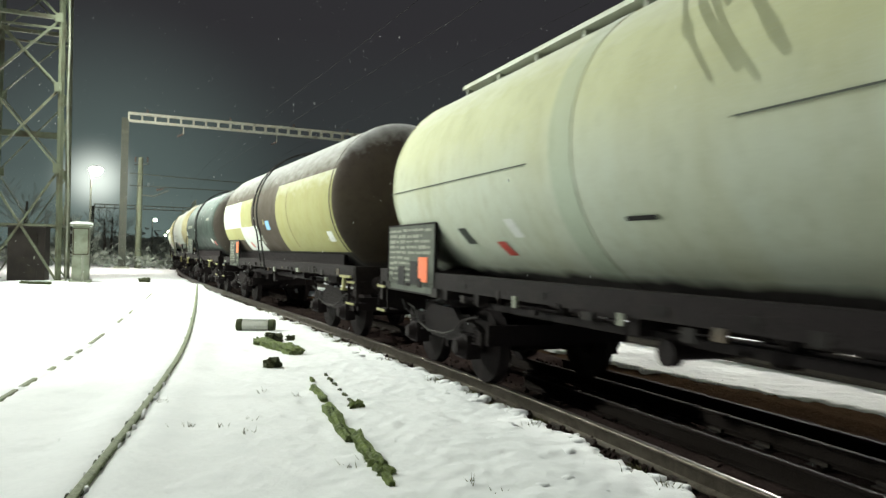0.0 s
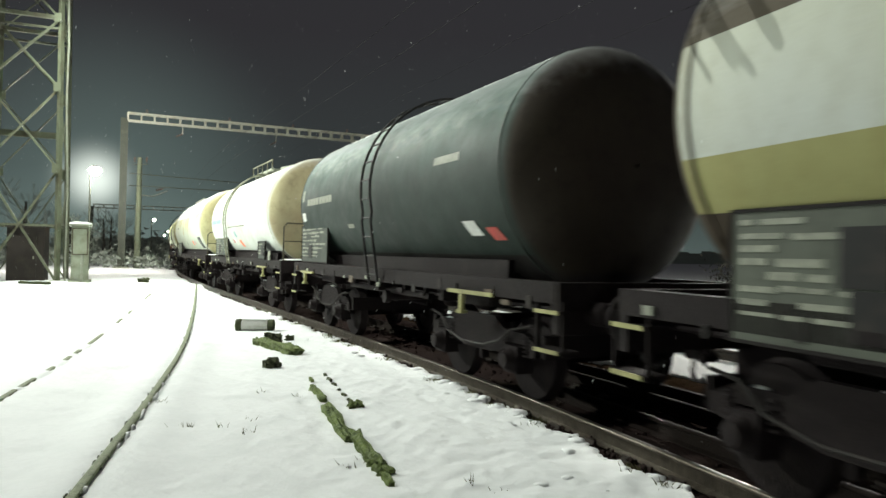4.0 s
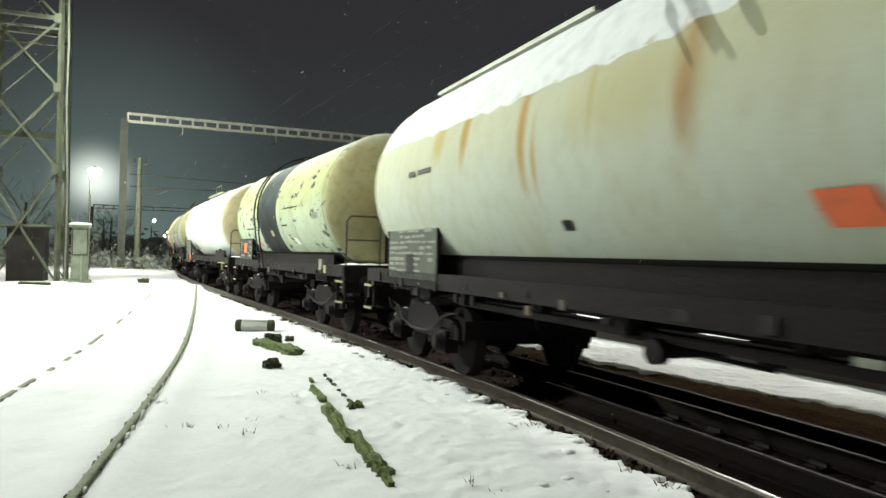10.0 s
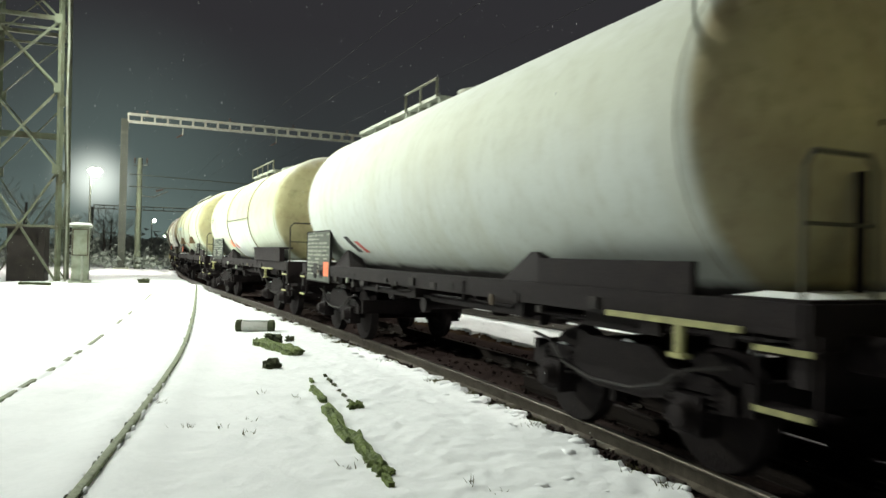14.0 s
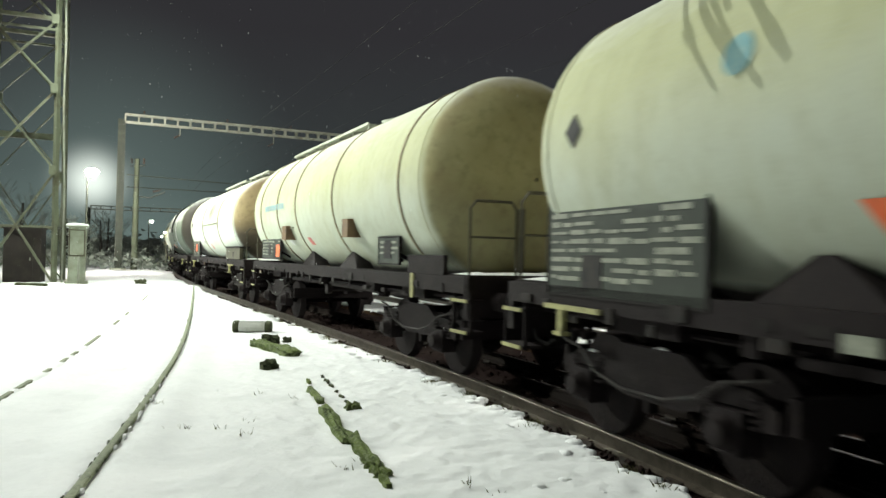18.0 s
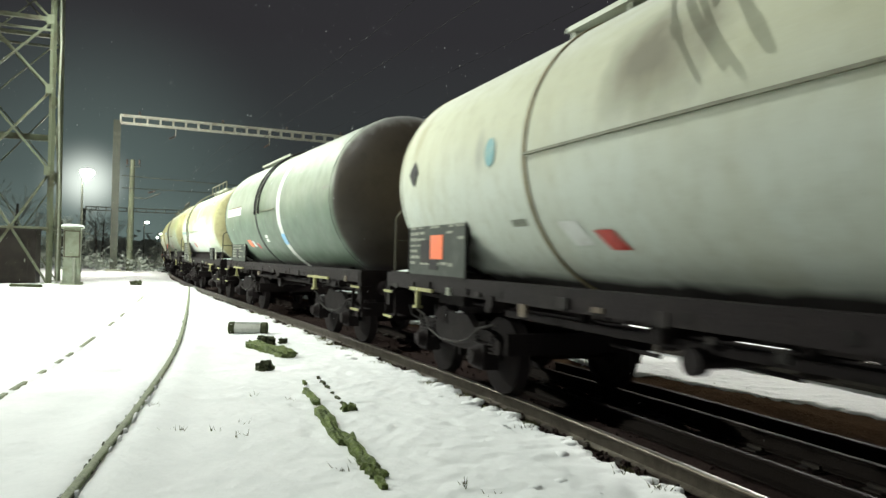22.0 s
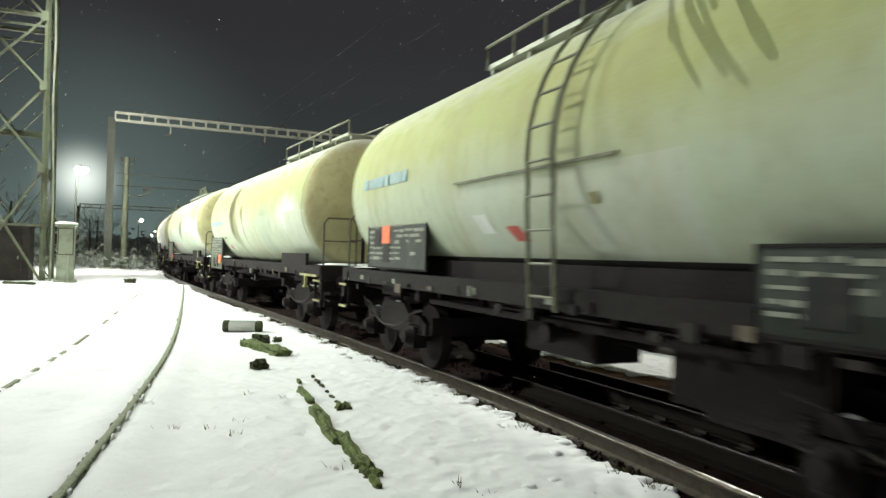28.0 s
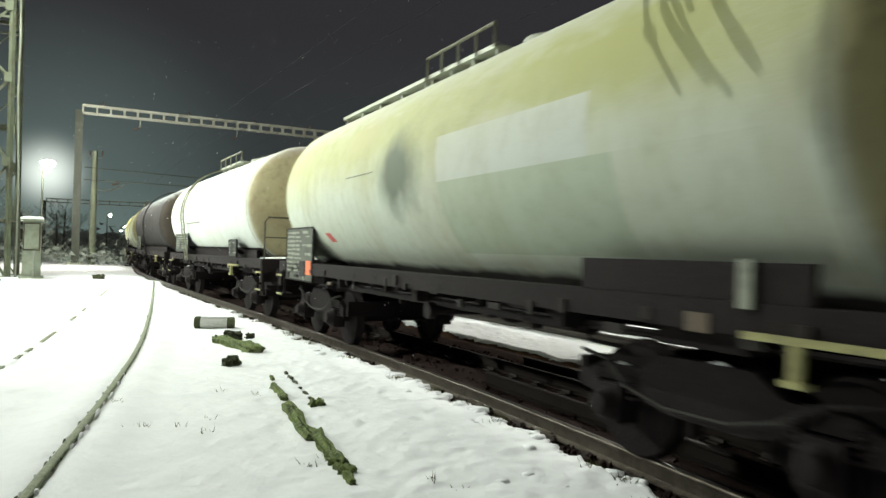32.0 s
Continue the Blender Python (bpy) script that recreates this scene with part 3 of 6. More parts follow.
def walkway(w, x0, x1, r, ax, rail=True, posts=4, hatch=True, limit=6.0):
    """The gangway on top of the tank, with its handrail on the near side and the manhole beside it."""
    z = ax + r + .07
    deck = part("walkway", Build().box(x0, -.42, z, x1, .42, z + .03), GALV, w, "grated walkway on top of the tank")
    nb = max(3, int((x1 - x0) / .9))
    for i in range(nb + 1):
        xx = x0 + .06 + (x1 - x0 - .12) * i / nb
        part("bracket", Build().box(xx - .025, -.40, z - .13, xx + .025, .40, z), GALV, deck)
    for s in (-1, 1):
        part("toe_board", Build().box(x0, s * .43 - .012, z, x1, s * .43 + .012, z + .055), GALV, deck)
    if rail:
        for s in (-1, 1):
            part("handrail", Build().tube([(x0 + .02, s * .46, z), (x0 + .02, s * .46, z + .30), (x1 - .02, s * .46, z + .30), (x1 - .02, s * .46, z)], .022, 6), LADDER, deck)
        for i in range(1, posts):
            xx = x0 + (x1 - x0) * i / posts
            part("post", Build().tube([(xx, -.46, z), (xx, -.46, z + .30)], .018, 6), LADDER, deck)
    if not hatch:
        return
    hx = x1 + .5 if x1 + 1.0 < limit else x0 - .5
    hatch = part("manhole", Build().lathe([(z - .25, .26), (z - .04, .26), (z - .04, .31), (z + .02, .31), (z + .07, .16)], 20, "z", (hx, 0, 0)), GALV, w)
    part("hinge", Build().tube([(hx - .28, 0, z + .02), (hx, 0, z + .12), (hx + .28, 0, z + .02)], .02, 6), GALV, hatch)


def end_platform(w, s, half, rails=True):
    """The shunter's stand at one end: deck with trodden snow, railings, steps with yellow edges."""
    x = s * (half - .95)
    d = part("end_deck", Build().box(x - .33, -1.25, 1.34, x + .33, 1.25, 1.38), GRIME, w)
    b = Build()
    rnd = random.Random(int(half * 100) + s)
    nx, ny = 4, 14
    v = [(x - .27 + .54 * i / nx, -1.2 + 2.4 * j / ny, 1.382 + (rnd.uniform(.01, .04) if 0 < i < nx and 0 < j < ny else 0)) for j in range(ny + 1) for i in range(nx + 1)]
    f = [(j * (nx + 1) + i, j * (nx + 1) + i + 1, (j + 1) * (nx + 1) + i + 1, (j + 1) * (nx + 1) + i) for j in range(ny) for i in range(nx)]
    part("deck_snow", b.add(v, f), SNOW_CAP, d, "thin crust of snow on the end deck")
    if rails:
        xe = s * (half - .68)
        for y0, y1 in ((-1.22, -.55), (.55, 1.22)):
            part("railing", Build().tube([(xe, y0, 1.36), (xe, y0, 2.20), (xe, y0 + .08, 2.30), (xe, y1 - .08, 2.30), (xe, y1, 2.20), (xe, y1, 1.36)], .019, 6), OLIVE, d)
            part("mid_rail", Build().tube([(xe, y0, 1.85), (xe, y1, 1.85)], .015, 6), OLIVE, d)
        part("brake_column", Build().tube([(x, -.3, 1.38), (x, -.3, 2.25)], .04, 8), GRIME, d)


def steps(w, x, half, count=2):
    """Corner steps hung under the frame, their treads edged in yellow."""
    st = part("corner_steps", Build().bar((x - .22, -1.28, 1.18), (x - .22, -1.28, .66), .05, .02), GRIME, w)
    part("hanger", Build().bar((x + .22, -1.28, 1.18), (x + .22, -1.28, .66), .05, .02), GRIME, st)
    for i in range(count):
        z = .68 + i * .38
        part("tread", Build().box(x - .23, -1.33, z, x + .23, -1.10, z + .03), GRIME, st)
        part("tread_edge", Build().box(x - .20, -1.345, z - .006, x + .20, -1.331, z + .032), M_YELLOW, st, "yellow tread edge")


def lever(w, x0, x1, stem=.32, z=1.17):
    """The yellow brake lever under the frame."""
    o = part("brake_lever", Build().box(x0, -1.38, z - .022, x1, -1.34, z + .022), M_YELLOW, w, "yellow brake lever")
    xm = x0 + stem * (x1 - x0)
    part("lever_stem", Build().box(xm - .035, -1.38, z - .22, xm + .035, -1.33, z - .02), M_YELLOW, o)
    part("lever_foot", Build().box(xm - .07, -1.40, z - .255, xm + .07, -1.31, z - .22), M_YELLOW, o)


def wagon(front, rear, label, paint, r=1.42, belly=True, regions=None, seams=(), bands=(), ridge=None, plate=None, pale=False, sticker=None,
          plate_2=None, marks=(), ladder_at=None, ladder_mat=None, ladder_lean=0.0, ladder_hug=False, walk_at=None, snow=0.0, platform=0, levers=(), seed=1, clean=False, board=None, plates=(), gear=(), boxes=(), gussets=(), nose=0.0):
    half = (rear - front) / 2
    w = thing("tank_wagon", label, "wagon", group="wagons of the train")
    a = half - E_GAP
    ax = AX + (r - 1.42) * 0.6
    # tank shell
    xs = {-a, a}
    for x0, x1, *_ in (regions or ()):
        xs |= {max(-a, min(a, x0)), max(-a, min(a, x1))}
    xs |= {-a + 2 * a * i / 14 for i in range(15)}
    xs = sorted(xs)
    xs = [x for i, x in enumerate(xs) if i == 0 or x - xs[i - 1] > .004]
    seg = 72
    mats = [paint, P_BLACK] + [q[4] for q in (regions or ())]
    v, f, mi = [], [], []
    k = r / 1.4
    dish = [(.54 * math.sin(g) - .14, 1.4 * math.cos(g) ** .85) for g in (math.radians(q) for q in (7, 14, 21, 29, 37, 46, 55, 64, 73, 81, 87, 89.5))]
    shell = [x for x in xs if abs(x) < a - .15] + [a - .145]
    stations = [(-a - d, q * k) for d, q in reversed(dish)] + [(-a + .145, r)] + [(x, r) for x in shell if x < a - .146 - nose] + [(a - .145 - nose, r)] + [(a - nose + d, q * k) for d, q in dish]
    for x, q in stations:
        for i in range(seg):
            v.append(on_tank(x, i * 5.0 - 90.0, q, ax))
    for i in range(len(stations) - 1):
        xm = (stations[i][0] + stations[i + 1][0]) / 2
        for j in range(seg):
            c, d = i * seg + j, i * seg + (j + 1) % seg
            f.append((c, c + seg, d + seg, d))
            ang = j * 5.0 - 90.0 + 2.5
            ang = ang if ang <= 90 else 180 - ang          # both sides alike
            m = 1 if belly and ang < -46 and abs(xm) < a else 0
            for q, (x0, x1, a0, a1, _) in enumerate(regions or ()):
                if x0 < xm < x1 and a0 < ang < a1 and m == 0:
                    m = q + 2
            if abs(xm) > a - .10:
                m = 0
            mi.append(m)
    f += [tuple(reversed(range(seg))), tuple(range(len(v) - seg, len(v)))]
    mi += [0] * 2
    f = [tuple(reversed(q)) for q in f]
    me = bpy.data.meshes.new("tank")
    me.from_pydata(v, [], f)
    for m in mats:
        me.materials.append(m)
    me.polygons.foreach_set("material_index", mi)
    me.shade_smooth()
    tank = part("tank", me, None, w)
    for s in (-1, 1):
        part("end_seam", Build().lathe([(s * (a - .17 - (nose if s > 0 else 0)) - .02, r - .02), (s * (a - .17 - (nose if s > 0 else 0)) - .02, r + .008), (s * (a - .17 - (nose if s > 0 else 0)) + .02, r + .008), (s * (a - .17 - (nose if s > 0 else 0)) + .02, r - .02)], 72, "x", (0, 0, ax)), paint, tank)
    for x in seams:
        part("seam_band", Build().lathe([(x - .025, r - .02), (x - .025, r + .016), (x + .025, r + .016), (x + .025, r - .02)], 72, "x", (0, 0, ax)), SEAM, tank, "rust-stained band round the tank")
    for x, wd, m in bands:
        part("painted_band", Build().lathe([(x - wd / 2, r - .02), (x - wd / 2, r + .006), (x + wd / 2, r + .006), (x + wd / 2, r - .02)], 72, "x", (0, 0, ax)), m, tank)
    if ridge:
        x0, x1, deg = ridge
        part("drip_rail", Build().beam(x0, x1, [(y, z) for _, y, z in (on_tank(0, deg, r - .01, ax), on_tank(0, deg, r + .03, ax), on_tank(0, deg + .9, r + .03, ax), on_tank(0, deg + .9, r - .01, ax))]), LADDER, tank)
    for k_, (x0, x1, a0, a1, c, *sk) in enumerate(marks):
        if len(c) > 1:
            part("emblem", emblem((x0 + x1) / 2, (a0 + a1) / 2, (x1 - x0) / 2, (a1 - a0) / 2, r + .0025 * (k_ % 4), ax, c[1]), COLOURS[c[0]], tank)
        else:
            part("marking", patch(x0, x1, a0, a1, r + .0025 * (k_ % 4), ax, sk[0] if sk else 0.0), COLOURS[c], tank)
    for x0, x1, deg in boxes:
        q0, q1 = on_tank(0, deg + 7, r, ax), on_tank(0, deg - 6, r, ax)
        bx = part("valve_cabinet", Build().box(x0 + .08, q0[1] - .10, q1[2], x1, q0[1] + .25, q0[2]), RUBBLE_RUST, tank, "rusty brown box welded to the tank's flank")
        part("cabinet_plate", Build().box(x0 - .16, q0[1] - .03, q1[2] + .02, x0 + .08, q0[1] + .2, q0[2] - .12), paint, bx)
    for x in gussets:
        part("saddle_gusset", Build().add([(x - .42, -1.22, 1.36), (x + .55, -1.22, 1.36), (x + .06, -1.10, 1.66), (x - .06, -1.10, 1.66), (x - .42, -.9, 1.36), (x + .55, -.9, 1.36), (x + .06, -.9, 1.66), (x - .06, -.9, 1.66)],
             [(0, 1, 2, 3), (4, 7, 6, 5), (0, 3, 7, 4), (1, 5, 6, 2), (3, 2, 6, 7), (0, 4, 5, 1)]), GRIME, w)
    if snow:
        rnd = random.Random(seed * 7)
        nx = int(2 * a / .12)
        b = Build()
        lim = [snow + 3 * noise.noise((i * .07, seed, 0)) + 2 * noise.noise((i * .5, seed, 3)) for i in range(nx + 1)]
        v, na = [], 12
        for i in range(nx + 1):
            for j in range(na + 1):
                t = j / na
                edge = min(t, 1 - t, i / nx * 6, (1 - i / nx) * 6)
                v.append(on_tank((a - .16) * (2 * i / nx - 1), lim[i] + (180 - 2 * snow - 4) * t, r + .002 + .028 * min(1, edge * 8) + .008 * noise.noise((i * .7, j * .9, seed)), ax))
        fs = [(i * (na + 1) + j, (i + 1) * (na + 1) + j, (i + 1) * (na + 1) + j + 1, i * (na + 1) + j + 1) for i in range(nx) for j in range(na)]
        part("roof_snow", b.add(v, fs), SNOW_CAP, tank, "crust of snow along the tank's top")
    # underframe
    e = half - .62
    for s in (-1, 1):
        part("solebar", Build().beam(-e, e, [(s * 1.31, 1.155), (s * 1.31, 1.36), (s * 1.14, 1.36), (s * 1.14, 1.335), (s * 1.285, 1.335), (s * 1.285, 1.18), (s * 1.14, 1.18), (s * 1.14, 1.155)]), FRAME_GREY if clean else GRIME, w)
        part("headstock", Build().box(s * e - .06, -1.3, .86, s * e + .06, 1.3, 1.36), GRIME, w)
        part("saddle", Build().beam(s * (half - BOGIE) - .4, s * (half - BOGIE) + .4, [(-1.1, 1.0), (1.1, 1.0), (1.1, 1.30), (.7, 1.42), (-.7, 1.42), (-1.1, 1.30)]), GRIME, w)
        bogie(w, s * (half - BOGIE))
    part("centre_sill", Build().box(-e, -.28, .98, e, .28, 1.30), GRIME, w)
    if belly:
        for s in (-1, 1):
            part("cradle_beam", Build().box(-a + .5, s * 1.02 - .04, 1.34, a - .5, s * 1.02 + .04, 1.56), GRIME, w)
    for x in (-half * .42, 0, half * .42):
        part("cross_member", Build().box(x - .07, -1.2, 1.0, x + .07, 1.2, 1.2), GRIME, w)
    part("air_reservoir", Build().lathe([(-.5, .05), (-.47, .12), (-.42, .15), (.42, .15), (.47, .12), (.5, .05)], 20, "x", (half * .22, 0, .93)), GRIME, w)
    part("brake_cylinder", Build().lathe([(-.3, .16), (.2, .16), (.22, .05), (.5, .03)], 18, "x", (-half * .2, .25, .94)), GRIME, w)
    part("brake_rod", Build().tube([(-half * .5, -.1, .86), (half * .5, -.1, .88)], .022, 6), GRIME, w)
    val = part("outlet_valve", Build().lathe([(.76, .11), (.80, .14), (.84, .14), (.86, .10), (1.25, .10)], 16, "z", (.4, 0, 0)).tube([(.4, -1.15, .92), (.4, 1.15, .92)], .06, 10), GRIME, w)
    for s in (-1, 1):
        part("valve_cap", Build().lathe([(s * 1.13, .10), (s * 1.22, .10)], 14, "y", (.4, 0, .92)), GRIME, val)
    span = half - BOGIE - 1.45
    for y in (-1.02, 1.02):
        pb = part("pipe_beam", Build().box(-span, y - .05, .97, span, y + .05, 1.045), GRIME, w)
        for i in range(5):
            x = span * (-.9 + .45 * i)
            part("hanger", Build().box(x - .05, y - .03, 1.045, x + .05, y + .03, 1.18), GRIME, pb)
    # brake gear that hangs below the frame
    rg = random.Random(seed + 700)
    x = -span * .8
    while x < span * .8:
        y, z = rg.choice((-.62, -.35, .3)), rg.uniform(.74, .9)
        kind = rg.random()
        if kind < .4:
            part("brake_hanger", Build().beam(x, x + rg.uniform(.04, .1), [(y - .14, 1.18), (y + .14, 1.18), (y + .05, z), (y - .05, z)]), GRIME, w)
        elif kind < .75:
            ln = rg.uniform(.5, 1.1)
            part("pull_rod", Build().tube([(x, y, 1.10), (x + .08, y, z + .02), (x + ln, y, z), (x + ln + .1, y, 1.10)], .02, 6), GRIME, w)
        else:
            part("valve_box", Build().box(x, y - .12, z, x + .26, y + .12, z + .2).bar((x + .13, y, z + .18), (x + .13, y, 1.18), .05), GRIME, w)
        x += rg.uniform(.55, 1.15)
    for x0, x1, z in gear:
        gb = part("equipment_box", Build().box(x0, -.85, z, x1, -.35, 1.13), GRIME, w)
        part("box_lid", Build().box(x0 + .04, -.862, z + .05, x1 - .04, -.85, 1.09), GRIME, gb)
    part("train_pipe", Build().tube([(-e, -.9, 1.06), (-half * .5, -.95, 1.04), (half * .5, -.95, 1.04), (e, -.9, 1.06)], .025, 6), GRIME, w)
    buffers(w, half)
    if plate:
        panel(w, *plate, seed, pale, sticker)
    if plate_2:
        panel(w, *plate_2, seed + 50, False)
        x = plate_2[1] + .45
        if clean:
            part("tag", Build().box(x, -1.33, 1.36, x + .24, -1.31, 1.60), M_BAR, w, "small pale tag")
    for x0, x1, z0, z1, c in plates:
        part("tag", Build().box(x0, -1.335, z0, x1, -1.31, z1), COLOURS[c], w)
    if board and board[-1] == 1.36:
        part("equipment_box", Build().box(board[0], -1.0, .50, board[0] + 1.0, -.5, 1.13), GRIME, w)
        part("equipment_door", Build().box(board[0] + .05, -1.012, .56, board[0] + .95, -1.0, 1.08), GRIME, w)
    elif board:
        side_board(w, *board)
    if ladder_at is not None:
        ladder(w, ladder_at, r, ax, material=ladder_mat, lean=ladder_lean, hug=ladder_hug)
    for i, (x0, x1, rail) in enumerate(walk_at or ()):
        walkway(w, x0, x1, r, ax, rail, 2 if x1 - x0 < 1.8 else 4, i == len(walk_at) - 1, a)
    for s in ((-1, 1) if platform == 2 else (1,) if platform == 1 else ()):
        end_platform(w, s, half)
    for q in levers:
        lever(w, *q)
    for x in (-half + .72, half - .72):
        steps(w, x, half)
    rnd = random.Random(seed + 300)
    for i in range(4):
        x = rnd.uniform(-e + .5, e - .8)
        part("frame_tag", Build().box(x, -1.318, 1.20, x + rnd.choice((.10, .14, .2)), -1.31, 1.27), M_BAR if clean else FRAME_GREY, w)
    # fittings along the frame: lugs, clips, pipe ends and small plates, each its own
    x = -e + .3
    while x < e - .3:
        wd, z0, ht = rnd.uniform(.04, .22), rnd.choice((1.04, 1.08, 1.14, 1.18)), rnd.uniform(.04, .13)
        tone = rnd.random()
        part("frame_fitting", Build().box(x, -1.345 + rnd.uniform(0, .03), z0, x + wd, -1.30, z0 + ht), BRAKE if tone < .55 else GRIME if tone < .82 else RUST if tone < .93 else M_BAR, w)
        x += wd + rnd.uniform(.15, .75)
    w["centre"], w["pivot"] = (front + rear) / 2, half - BOGIE
    return w

ENDS = (-1.9, 12.13, 26.94, 38.59, 50.85, 65.86, 77.77, 91.59, 104.73, 118.58, 132.02, 145.41, 157.35, 170.93, 184.70, 198.81, 212.6, 226.2, 239.8, 253.5)


